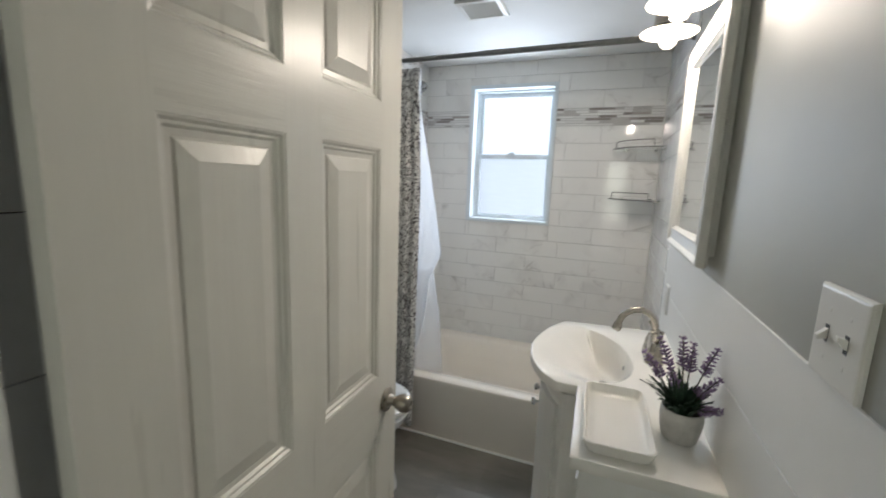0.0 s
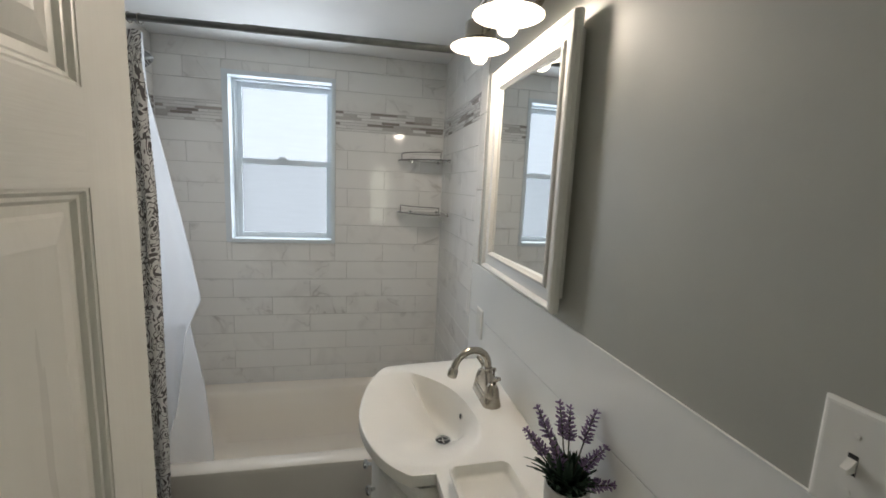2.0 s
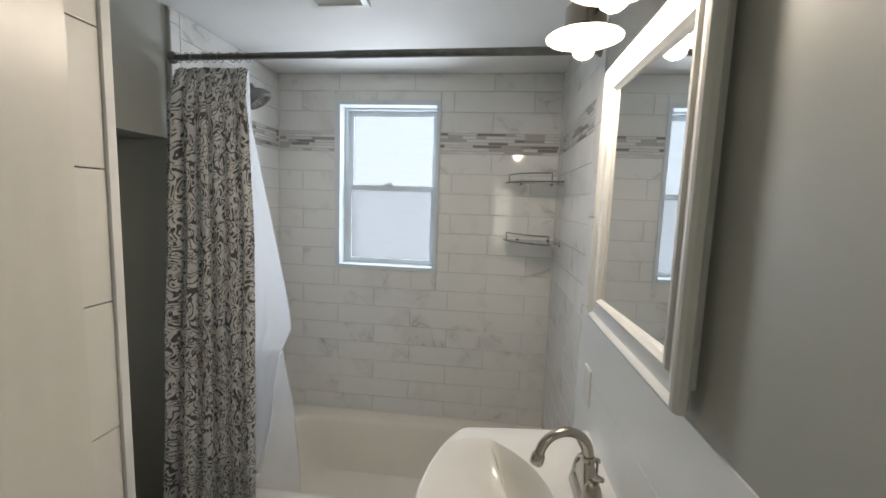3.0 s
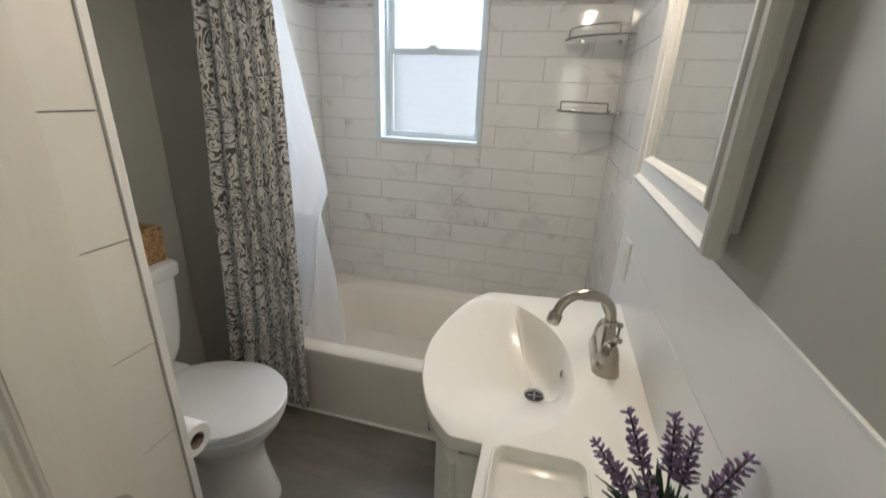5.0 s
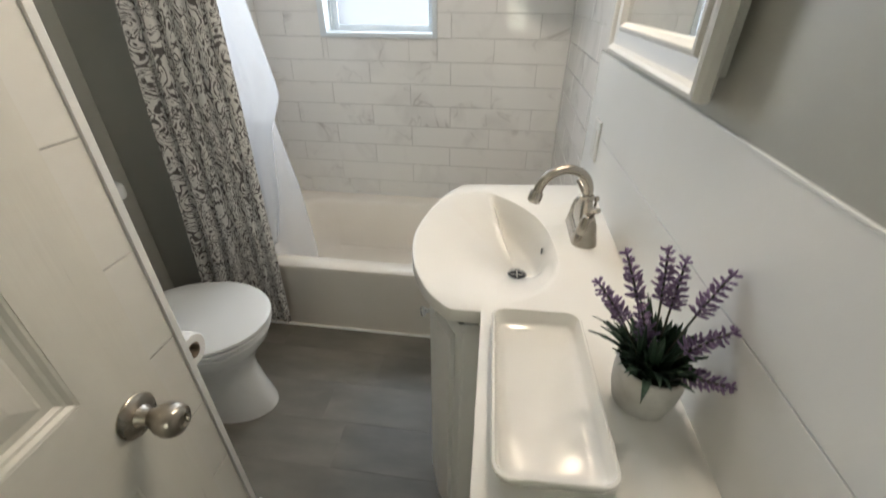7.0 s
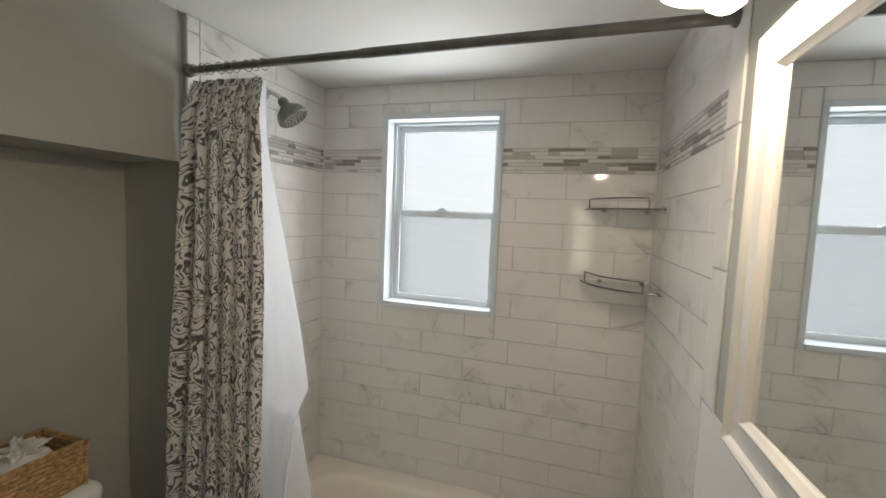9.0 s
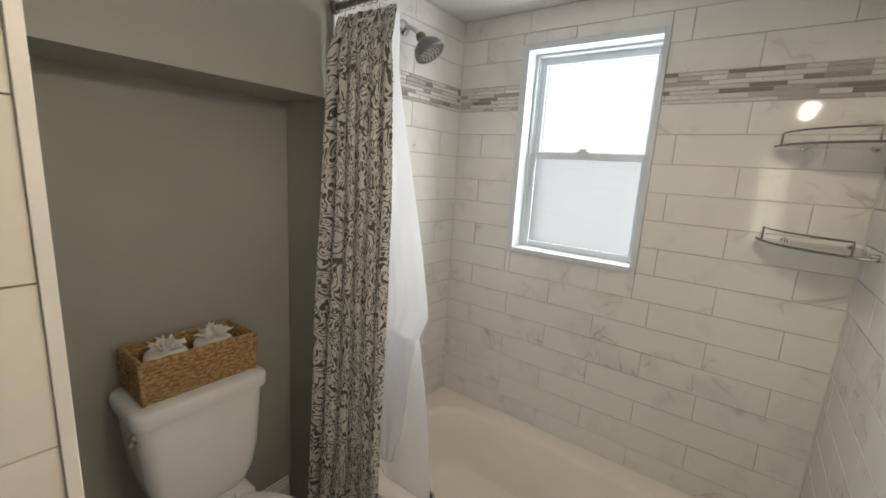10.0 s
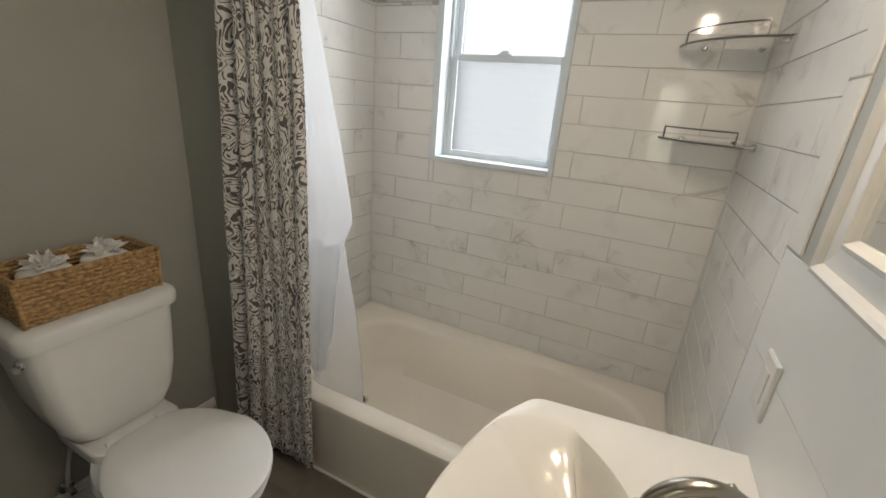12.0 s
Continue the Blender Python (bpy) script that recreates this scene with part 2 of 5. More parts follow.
def curtain_mat():
    """Off-white cloth printed with dark grey scrolls, laid out along the cloth."""
    m = bpy.data.materials.new("scroll_print_cloth")
    m.use_nodes = True
    t, p = tree(m)
    uv = t.nodes.new("ShaderNodeTexCoord")
    n1 = t.nodes.new("ShaderNodeTexNoise")
    n1.inputs["Scale"].default_value, n1.inputs["Detail"].default_value, n1.inputs["Distortion"].default_value = 12.5, 0.5, 2.2
    t.links.new(uv.outputs["UV"], n1.inputs["Vector"])
    k = t.nodes.new("ShaderNodeMath")
    k.operation, k.inputs[1].default_value = "MULTIPLY", 34.0
    t.links.new(n1.outputs[0], k.inputs[0])
    s = t.nodes.new("ShaderNodeMath")
    s.operation = "SINE"
    t.links.new(k.outputs[0], s.inputs[0])
    n2 = t.nodes.new("ShaderNodeTexNoise")
    n2.inputs["Scale"].default_value, n2.inputs["Detail"].default_value, n2.inputs["Distortion"].default_value = 32.0, 1.0, 1.0
    t.links.new(uv.outputs["UV"], n2.inputs["Vector"])
    add = t.nodes.new("ShaderNodeMath")
    add.operation, add.inputs[1].default_value, add.inputs[2].default_value = "MULTIPLY_ADD", 3.2, -1.26
    t.links.new(n2.outputs[0], add.inputs[0])
    tot = t.nodes.new("ShaderNodeMath")
    tot.operation = "ADD"
    t.links.new(s.outputs[0], tot.inputs[0])
    t.links.new(add.outputs[0], tot.inputs[1])
    edge = t.nodes.new("ShaderNodeMapRange")
    edge.inputs[1].default_value, edge.inputs[2].default_value = -0.10, 0.10
    t.links.new(tot.outputs[0], edge.inputs[0])
    mix = t.nodes.new("ShaderNodeMix")
    mix.data_type = "RGBA"
    mix.inputs[6].default_value, mix.inputs[7].default_value = (0.135, 0.122, 0.118, 1), (0.76, 0.745, 0.71, 1)
    t.links.new(edge.outputs[0], mix.inputs[0])
    t.links.new(mix.outputs[2], p.inputs["Base Color"])
    p.inputs["Roughness"].default_value = 0.9
    weave = t.nodes.new("ShaderNodeTexNoise")
    weave.inputs["Scale"].default_value = 900.0
    t.links.new(uv.outputs["UV"], weave.inputs["Vector"])
    bp = t.nodes.new("ShaderNodeBump")
    bp.inputs["Strength"].default_value, bp.inputs["Distance"].default_value = 0.3, 0.0008
    t.links.new(weave.outputs[0], bp.inputs["Height"])
    t.links.new(bp.outputs[0], p.inputs["Normal"])
    return m


def liner_mat(name, clear_part):
    """Thin white plastic that lets light through."""
    m = bpy.data.materials.new(name)
    m.use_nodes = True
    t, p = tree(m)
    p.inputs["Base Color"].default_value = (0.88, 0.89, 0.90, 1)
    p.inputs["Roughness"].default_value = 0.4
    tr = t.nodes.new("ShaderNodeBsdfTranslucent")
    tr.inputs["Color"].default_value = (0.92, 0.93, 0.95, 1)
    clear = t.nodes.new("ShaderNodeBsdfTransparent")
    mix, mix2 = t.nodes.new("ShaderNodeMixShader"), t.nodes.new("ShaderNodeMixShader")
    mix.inputs[0].default_value, mix2.inputs[0].default_value = 0.6, clear_part
    t.links.new(p.outputs[0], mix.inputs[1])
    t.links.new(tr.outputs[0], mix.inputs[2])
    t.links.new(mix.outputs[0], mix2.inputs[1])
    t.links.new(clear.outputs[0], mix2.inputs[2])
    t.links.new(mix2.outputs[0], t.nodes["Material Output"].inputs["Surface"])
    return m


tile_mat, strip_mat, wood_mat, cloth_mat = marble_tile(), mosaic_mat(), plank_mat(), curtain_mat()
plastic_liner, thin_liner = liner_mat("liner_plastic", 0.2), liner_mat("thin_liner_plastic", 0.55)


# ---- mesh tools ----
def mesh_of(name, bm, mat, smooth=False):
    me = bpy.data.meshes.new(name)
    bmesh.ops.recalc_face_normals(bm, faces=bm.faces[:])
    bm.to_mesh(me)
    bm.free()
    me.materials.append(mat)
    if smooth:
        me.polygons.foreach_set("use_smooth", [True] * len(me.polygons))
        me.set_sharp_from_angle(angle=radians(42))
    return me


def part(name, bm, mat, parent=None, label="", smooth=False):
    ob = new(name, mesh_of(name, bm, mat, smooth))
    if parent is not None:
        ob.parent = parent
    if label:
        ob["label"] = label
    return ob


def thing(name, label, category, group="", kind="", at=(0, 0, 0)):
    ob = new(name)
    ob.empty_display_size = 0.05
    ob.location = at
    return tagged(ob, label, category, group, kind)


def box(bm, x0, x1, y0, y1, z0, z1, bev=0.0, seg=2):
    made = bmesh.ops.create_cube(bm, size=1.0)["verts"]
    for v in made:
        v.co = Vector((x0 + (v.co.x + 0.5) * (x1 - x0), y0 + (v.co.y + 0.5) * (y1 - y0), z0 + (v.co.z + 0.5) * (z1 - z0)))
    if bev:
        edges = list({e for v in made for e in v.link_edges})
        bmesh.ops.bevel(bm, geom=edges, offset=bev, segments=seg, profile=0.6, affect="EDGES")
    return bm


def boxes(*rows, bev=0.0):
    bm = bmesh.new()
    for r in rows:
        box(bm, *r, bev=bev)
    return bm


def loft(rings, bm=None, cap=(True, True), closed=True):
    """Skin a list of rings of equal length."""
    bm = bm or bmesh.new()
    vs = [[bm.verts.new(p) for p in ring] for ring in rings]
    n = len(vs[0])
    for a, b in zip(vs, vs[1:]):
        for i in range(n if closed else n - 1):
            j = (i + 1) % n
            bm.faces.new((a[i], a[j], b[j], b[i]))
    if cap[0]:
        bm.faces.new(vs[0][::-1])
    if cap[1]:
        bm.faces.new(vs[-1])
    return bm


def lathe(profile, segs=28, m=None, bm=None, cap=(True, True)):
    """Turn (radius, height) pairs round z, then place by m."""
    m = m or Matrix.Identity(4)
    rings = [[m @ Vector((max(r, 1e-5) * math.cos(2 * math.pi * i / segs), max(r, 1e-5) * math.sin(2 * math.pi * i / segs), h)) for i in range(segs)]
             for r, h in profile]
    return loft(rings, bm, cap)


def tube(points, radius, segs=12, bm=None, closed=False):
    """A round bar along a line of points; radius may be a list."""
    pts = [Vector(p) for p in points]
    n = len(pts)
    rad = radius if isinstance(radius, (list, tuple)) else [radius] * n
    rings, side = [], None
    for i, p in enumerate(pts):
        d = ((pts[(i + 1) % n] if closed else pts[min(i + 1, n - 1)]) - (pts[i - 1] if closed else pts[max(i - 1, 0)])).normalized()
        if side is None:
            side = d.orthogonal().normalized()
        side = (side - d * side.dot(d)).normalized()
        up = d.cross(side)
        rings.append([p + rad[i] * (side * math.cos(2 * math.pi * k / segs) + up * math.sin(2 * math.pi * k / segs)) for k in range(segs)])
    if closed:
        rings.append(rings[0])
        bm = loft(rings, bm, (False, False))
        bmesh.ops.remove_doubles(bm, verts=bm.verts[:], dist=1e-6)
        return bm
    return loft(rings, bm)


def arc(c, r, a0, a1, n, u=(1, 0, 0), v=(0, 0, 1)):
    c, u, v = Vector(c), Vector(u), Vector(v)
    return [c + r * (u * math.cos(radians(a0 + (a1 - a0) * i / n)) + v * math.sin(radians(a0 + (a1 - a0) * i / n))) for i in range(n + 1)]


def round_rect(x0, x1, y0, y1, r, z, n=6):
    out = []
    for cx, cy, a in ((x1 - r, y1 - r, 0), (x0 + r, y1 - r, 90), (x0 + r, y0 + r, 180), (x1 - r, y0 + r, 270)):
        for i in range(n + 1):
            t = radians(a + 90 * i / n)
            out.append(Vector((cx + r * math.cos(t), cy + r * math.sin(t), z)))
    return out


def blend(knots, x):
    """Smooth value between (x, value) knots."""
    if x <= knots[0][0]:
        return knots[0][1]
    for (a, va), (b, vb) in zip(knots, knots[1:]):
        if x <= b:
            t = (x - a) / (b - a)
            return va + (vb - va) * (t * t * (3 - 2 * t))
    return knots[-1][1]


def straight(knots, x):
    """Value on the straight lines between (x, value) knots."""
    return float(np.interp(x, [k[0] for k in knots], [k[1] for k in knots]))


def structure(name, bm, mat, label, category="", smooth=False):
    return tagged(part(name, bm, mat, smooth=smooth), label, category or name.split("_")[0], kind="structure")


# ---- plan ----
XL, XR, YB, ZC = -1.22, 0.30, 2.905, 2.252      # tub alcove's ends, back wall, ceiling
NOOK, NEAR, FRONT = -1.50, 1.265, 2.13          # toilet nook's wall, its near wall, tub's front
STUB = -0.61                                    # shiplap wall beside the door
SOFFIT = 1.785
WX0, WX1, WZ0, WZ1 = -0.90, -0.321, 1.203, 2.113

floor = structure("floor", boxes((-1.62, 1.3, -1.3, 3.05, -0.14, -0.008)), grout, "grey-brown wood-look plank floor", "floor")
structure("ceiling", boxes((-1.62, 1.3, -1.3, 3.05, ZC, ZC + 0.12)), paint_ceiling, "plain white painted ceiling", "ceiling")
wall_back = structure("wall_back", boxes((-1.62, WX0, YB + 0.004, 3.06, 0, ZC), (WX1, 0.42, YB + 0.004, 3.06, 0, ZC),
                                         (WX0, WX1, YB + 0.004, 3.06, 0, WZ0), (WX0, WX1, YB + 0.004, 3.06, WZ1, ZC)),
                      grout, "white marble-look tiled wall round the window", "wall")
wall_wing = structure("wall_wing", boxes((NOOK - 0.12, XL - 0.004, FRONT, YB + 0.003, 0, ZC)), paint_grey, "grey wall between toilet nook and bathtub", "wall")
wall_right = structure("wall_right", boxes((XR, XR + 0.12, 0.22, YB + 0.003, 0, ZC)), paint_grey, "satin grey wall behind the vanity", "wall")
structure("wall_nook", boxes((NOOK - 0.12, NOOK, NEAR, FRONT, 0, ZC)), paint_grey, "satin grey wall behind the toilet", "wall")
structure("wall_nook_near", boxes((NOOK - 0.12, STUB - 0.1, NEAR - 0.1, NEAR, 0, ZC)), paint_grey, "satin grey wall beside the toilet", "wall")
wall_stub = structure("wall_stub", boxes((STUB - 0.1, STUB - 0.008, 0.301, NEAR - 0.004, 0, ZC)), paint_grey, "short wall clad in white boards", "wall")
structure("soffit", boxes((NOOK, -1.235, NEAR, FRONT, SOFFIT, ZC)), paint_grey, "boxed grey soffit above the toilet", "soffit")
structure("wall_door", boxes((-1.3, -0.515, 0.22, 0.30, 0, ZC), (-0.515, XR, 0.22, 0.30, 2.07, ZC)), paint_grey, "grey wall round the doorway", "wall")
structure("wall_hall_left", boxes((-1.3, -1.2, -1.2, 0.22, 0, ZC)), hall_paint, "plain hall wall", "wall")
structure("wall_hall_right", boxes((1.1, 1.2, -1.2, 0.3, 0, ZC), (XR + 0.12, 1.1, 0.22, 0.3, 0, ZC)), hall_paint, "plain hall wall", "wall")
HX0, HX1, HZ0, HZ1 = -0.03, 0.31, 0.93, 1.86     # hall window
structure("wall_hall_end", boxes((-1.3, HX0, -1.3, -1.2, 0, ZC), (HX1, 1.2, -1.3, -1.2, 0, ZC), (HX0, HX1, -1.3, -1.2, 0, HZ0), (HX0, HX1, -1.3, -1.2, HZ1, ZC)), hall_paint, "plain hall wall", "wall")
frame_door = thing("door_frame", "white painted wooden door frame", "door frame", kind="structure")
part("jamb", boxes((-0.515, -0.491, 0.205, 0.296, 0, 2.05), bev=0.002), paint_white, frame_door)
part("jamb", boxes((XR - 0.012, XR - 0.001, 0.205, 0.296, 0, 2.05), bev=0.002), paint_white, frame_door)
part("head_jamb", boxes((-0.491, XR - 0.013, 0.205, 0.296, 2.05, 2.069), bev=0.002), paint_white, frame_door)

# baseboards
def baseboard(name, x0, x1, y0, y1, ax, sign):
    """Board 0.14 high with a stepped top; ax is the axis of its thickness."""
    bm = bmesh.new()
    for t, z0, z1 in ((0.016, 0, 0.108), (0.012, 0.109, 0.124), (0.008, 0.125, 0.142)):
        if ax == "x":
            a, b = sorted((x0, x0 + sign * t))
            box(bm, a, b, y0, y1, z0, z1, 0.002)
        else:
            a, b = sorted((y0, y0 + sign * t))
            box(bm, x0, x1, a, b, z0, z1, 0.002)
    return structure(name, bm, paint_white, "white moulded baseboard at the foot of the wall", "baseboard")


baseboard("baseboard", STUB, STUB, 0.305, NEAR + 0.016, "x", 1)
baseboard("baseboard", NOOK + 0.002, STUB, NEAR + 0.001, NEAR + 0.017, "y", 1)
baseboard("baseboard", NOOK + 0.001, NOOK, NEAR + 0.018, FRONT - 0.02, "x", 1)

# corner trim of the short wall
structure("corner_trim", boxes((STUB - 0.11, STUB + 0.001, NEAR - 0.003, NEAR + 0.0, 0.143, ZC - 0.002), (STUB - 0.007, STUB + 0.006, 1.250, NEAR, 0.143, ZC - 0.002), bev=0.0012),
          paint_white, "thin white corner trim", "trim")


# ---- door ----
def door():
    W, H, T = 0.760, 2.03, 0.035
    d = thing("door_1", "open white six-panel door with satin knob", "door", kind="structure")
    cols, rows = ((0.114, 0.332), (0.431, 0.655)), ((0.235, 0.768), (0.957, 1.540), (1.647, 1.888))
    for x0, x1 in ((0, 0.114), (0.332, 0.431), (0.655, W)):
        part("stile", box(bmesh.new(), x0, x1, -T, 0, 0.012, H), paint_door, d)
    for z0, z1 in ((0.012, 0.235), (0.768, 0.957), (1.540, 1.647), (1.888, H)):
        for x0, x1 in cols:
            part("rail", box(bmesh.new(), x0, x1, -T, 0, z0, z1), door_rail, d)
    for z0, z1 in rows:
        for x0, x1 in cols:
            bm = bmesh.new()
            for face, s in ((0.0, -1), (-T, 1)):
                rings = []
                for inset, depth in ((-0.001, 0.001), (0.004, 0.002), (0.008, 0.007), (0.012, 0.0075), (0.016, 0.0125), (0.026, 0.013), (0.030, 0.0105), (0.056, 0.004), (0.060, 0.0042)):
                    y = face + s * depth
                    rings.append([Vector((x0 + inset, y, z0 + inset)), Vector((x1 - inset, y, z0 + inset)),
                                  Vector((x1 - inset, y, z1 - inset)), Vector((x0 + inset, y, z1 - inset))])
                loft(rings, bm, (False, True))
            part("panel", bm, paint_door, d)
    knob = part("rosette", lathe([(0.004, 0), (0.033, 0.0), (0.034, 0.003), (0.030, 0.008), (0.017, 0.011), (0.0135, 0.016), (0.0125, 0.026)], 32, pose(0.702, 0, 0.872, -90)), nickel, d, smooth=True)
    part("knob", lathe([(0.0115, 0.022), (0.013, 0.027), (0.0175, 0.034), (0.0225, 0.043), (0.0252, 0.053), (0.0248, 0.062), (0.0215, 0.070), (0.0155, 0.075), (0.0105, 0.076), (0.009, 0.072), (0.003, 0.071)], 32,
                       pose(0.702, 0, 0.872, -90)), nickel, knob, smooth=True)
    back = part("rosette", lathe([(0.004, 0), (0.033, 0.0), (0.030, 0.008), (0.0125, 0.016), (0.0125, 0.026)], 24, pose(0.702, -T, 0.872, 90)), nickel, d, smooth=True)
    part("knob", lathe([(0.012, 0.024), (0.0235, 0.036), (0.0265, 0.046), (0.0215, 0.063), (0.004, 0.0645)], 24, pose(0.702, -T, 0.872, 90)), nickel, back, smooth=True)
    part("latch_plate", boxes((W - 0.0005, W + 0.0015, -T / 2 - 0.012, -T / 2 + 0.012, 0.828, 0.888)), nickel, d)
    for z in (0.25, 1.05, 1.80):
        part("hinge", tube([(-0.006, -0.004, z - 0.045), (-0.006, -0.004, z + 0.045)], 0.006), nickel, d, smooth=True)
    # the slab's outer face looks across the room
    d.matrix_world = pose(-0.476, 0.337, 0, 0, 0, 91.2) @ pose(0, 0, 0) @ Matrix.Diagonal((1, -1, 1, 1))
    return d


door()


# ---- window ----
def window():
    w = thing("window_1", "white vinyl double-hung window with frosted panes", "window", kind="structure")
    bm = bmesh.new()
    y0, y1 = YB - 0.006, 3.06
    t = 0.031
    box(bm, WX0, WX0 + t, y0, y1, WZ0, WZ1, 0.002)
    box(bm, WX1 - t * 0.7, WX1, y0, y1, WZ0, WZ1, 0.002)
    box(bm, WX0 + t, WX1 - t * 0.7, y0, y1, WZ1 - t * 0.8, WZ1, 0.002)
    part("window_frame", bm, vinyl, w)
    part("window_sill", boxes((WX0 + t, WX1 - t * 0.7, y0 - 0.008, y1, WZ0, WZ0 + 0.022), bev=0.003), vinyl, w)
    ax0, ax1, az0, az1 = WX0 + t, WX1 - t * 0.7, WZ0 + 0.022, WZ1 - t * 0.8
    bm = bmesh.new()
    for x0, x1 in ((ax0, ax0 + 0.012), (ax1 - 0.012, ax1)):
        box(bm, x0, x1, 2.975, 2.985, az0, az1, 0.001)
        box(bm, x0, x1, 3.008, 3.016, az0, az1, 0.001)
    box(bm, ax0 + 0.012, ax1 - 0.012, 2.975, 3.05, az1 - 0.010, az1, 0.001)
    part("track", bm, vinyl, w)
    mid = 1.648
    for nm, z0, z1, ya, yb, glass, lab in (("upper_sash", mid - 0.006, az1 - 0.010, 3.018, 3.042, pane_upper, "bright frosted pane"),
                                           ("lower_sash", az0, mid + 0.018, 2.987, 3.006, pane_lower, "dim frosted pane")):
        bm = bmesh.new()
        sx0, sx1, r = ax0 + 0.006, ax1 - 0.006, 0.032
        box(bm, sx0, sx0 + r, ya, yb, z0, z1, 0.002)
        box(bm, sx1 - r * 0.8, sx1, ya, yb, z0, z1, 0.002)
        box(bm, sx0 + r, sx1 - r * 0.8, ya, yb, z1 - 0.029, z1, 0.002)
        box(bm, sx0 + r, sx1 - r * 0.8, ya, yb, z0, z0 + 0.028, 0.002)
        sash = part(nm, bm, vinyl, w)
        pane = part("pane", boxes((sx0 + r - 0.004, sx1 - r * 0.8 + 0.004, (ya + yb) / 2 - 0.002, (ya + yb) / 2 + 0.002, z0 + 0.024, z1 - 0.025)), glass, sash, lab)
        pane.visible_shadow = False
    bm = bmesh.new()
    box(bm, -0.645, -0.585, 2.982, 3.006, mid + 0.018, mid + 0.026, 0.003)
    box(bm, -0.632, -0.598, 2.984, 3.002, mid + 0.026, mid + 0.036, 0.003)
    part("sash_lock", bm, vinyl, w)
    return w


window()


def hall_window():
    w = thing("window_2", "plain white sash window in the hall", "window", kind="structure")
    bm = bmesh.new()
    for x0, x1, z0, z1 in ((HX0 + 0.001, HX0 + 0.04, HZ0 + 0.001, HZ1 - 0.001), (HX1 - 0.04, HX1 - 0.001, HZ0 + 0.001, HZ1 - 0.001), (HX0 + 0.04, HX1 - 0.04, HZ1 - 0.04, HZ1 - 0.001)):
        box(bm, x0, x1, -1.258, -1.194, z0, z1, 0.003)
    part("window_frame", bm, paint_white, w)
    part("window_sill", boxes((HX0 + 0.04, HX1 - 0.04, -1.258, -1.18, HZ0 + 0.001, HZ0 + 0.03), bev=0.004), paint_white, w)
    part("meeting_rail", boxes((HX0 + 0.04, HX1 - 0.04, -1.25, -1.215, 1.39, 1.425), bev=0.003), paint_white, w)
    for z0, z1 in ((HZ0 + 0.03, 1.39), (1.425, HZ1 - 0.04)):
        pane = part("pane", boxes((HX0 + 0.04, HX1 - 0.04, -1.236, -1.232, z0, z1)), pane_clear, w)
        pane.visible_shadow = False


hall_window()


# ---- bathtub ----
def bathtub():
    t = thing("bathtub", "cream enamel alcove bathtub with a straight apron", "bathtub")
    x0, x1, y0, y1, zt = XL + 0.001, XR - 0.001, FRONT, YB - 0.001, 0.370
    n = 14
    rings = [round_rect(x0, x1, y0 + 0.014, y1, 0.004, 0.002, n), round_rect(x0, x1, y0 + 0.012, y1, 0.004, 0.045, n), round_rect(x0, x1, y0 + 0.004, y1, 0.004, 0.075, n),
             round_rect(x0, x1, y0 + 0.002, y1, 0.004, zt - 0.05, n), round_rect(x0, x1, y0 - 0.004, y1, 0.006, zt - 0.03, n), round_rect(x0, x1, y0 - 0.003, y1, 0.008, zt - 0.008, n),
             round_rect(x0 + 0.004, x1 - 0.004, y0 + 0.006, y1 - 0.002, 0.012, zt, n)]
    for inx, iny0, iny1, r, z in ((0.085, 0.070, 0.088, 0.17, zt - 0.001), (0.097, 0.079, 0.098, 0.18, zt - 0.008), (0.108, 0.086, 0.108, 0.185, zt - 0.03), (0.125, 0.098, 0.120, 0.19, 0.24),
                                  (0.15, 0.115, 0.140, 0.19, 0.14), (0.18, 0.145, 0.165, 0.18, 0.098), (0.25, 0.20, 0.22, 0.15, 0.083), (0.42, 0.32, 0.34, 0.04, 0.076)):
        rings.append(round_rect(x0 + inx, x1 - inx * 0.85, y0 + iny0, y1 - iny1, r, z, n))
    part("basin", loft(rings, cap=(False, True)), tub_enamel, t, smooth=True)
    part("caulk", tube([(x0 + 0.01, y0 + 0.01, 0.004), (x1 - 0.3, y0 + 0.01, 0.004)], 0.006, 8), paint_white, t)
    part("drain", lathe([(0.036, 0), (0.036, 0.004), (0.026, 0.006), (0.022, 0.002), (0.004, 0.0)], 24, pose(-0.968, 2.482, 0.0865)), chrome, t, smooth=True)
    part("stopper", lathe([(0.019, 0.0), (0.019, 0.012), (0.012, 0.016), (0.001, 0.017)], 20, pose(-0.968, 2.482, 0.0865)), black_hole, t, smooth=True)
    return t


bathtub()


def caulk_line(points, label):
    return structure("trim", tube(points, 0.0030, 8), grout_pale, label, "trim", True)


caulk_line([(XL + 0.001, YB - 0.001, 0.372), (XL + 0.001, YB - 0.001, ZC - 0.002)], "white caulk in the tiled corner")
caulk_line([(XR - 0.005, YB - 0.001, 0.372), (XR - 0.005, YB - 0.001, ZC - 0.002)], "white caulk in the tiled corner")
caulk_line([(XL + 0.002, YB - 0.001, 0.371), (XR - 0.006, YB - 0.001, 0.371)], "white caulk between tub and tiles")
caulk_line([(XL + 0.001, FRONT + 0.02, 0.371), (XL + 0.001, YB - 0.003, 0.371)], "white caulk between tub and tiles")
caulk_line([(XR - 0.005, FRONT + 0.06, 0.371), (XR - 0.005, YB - 0.003, 0.371)], "white caulk between tub and tiles")


# ---- shower: rod, curtain, liner, head ----
ROD_Y, ROD_Z = 2.135, 2.075


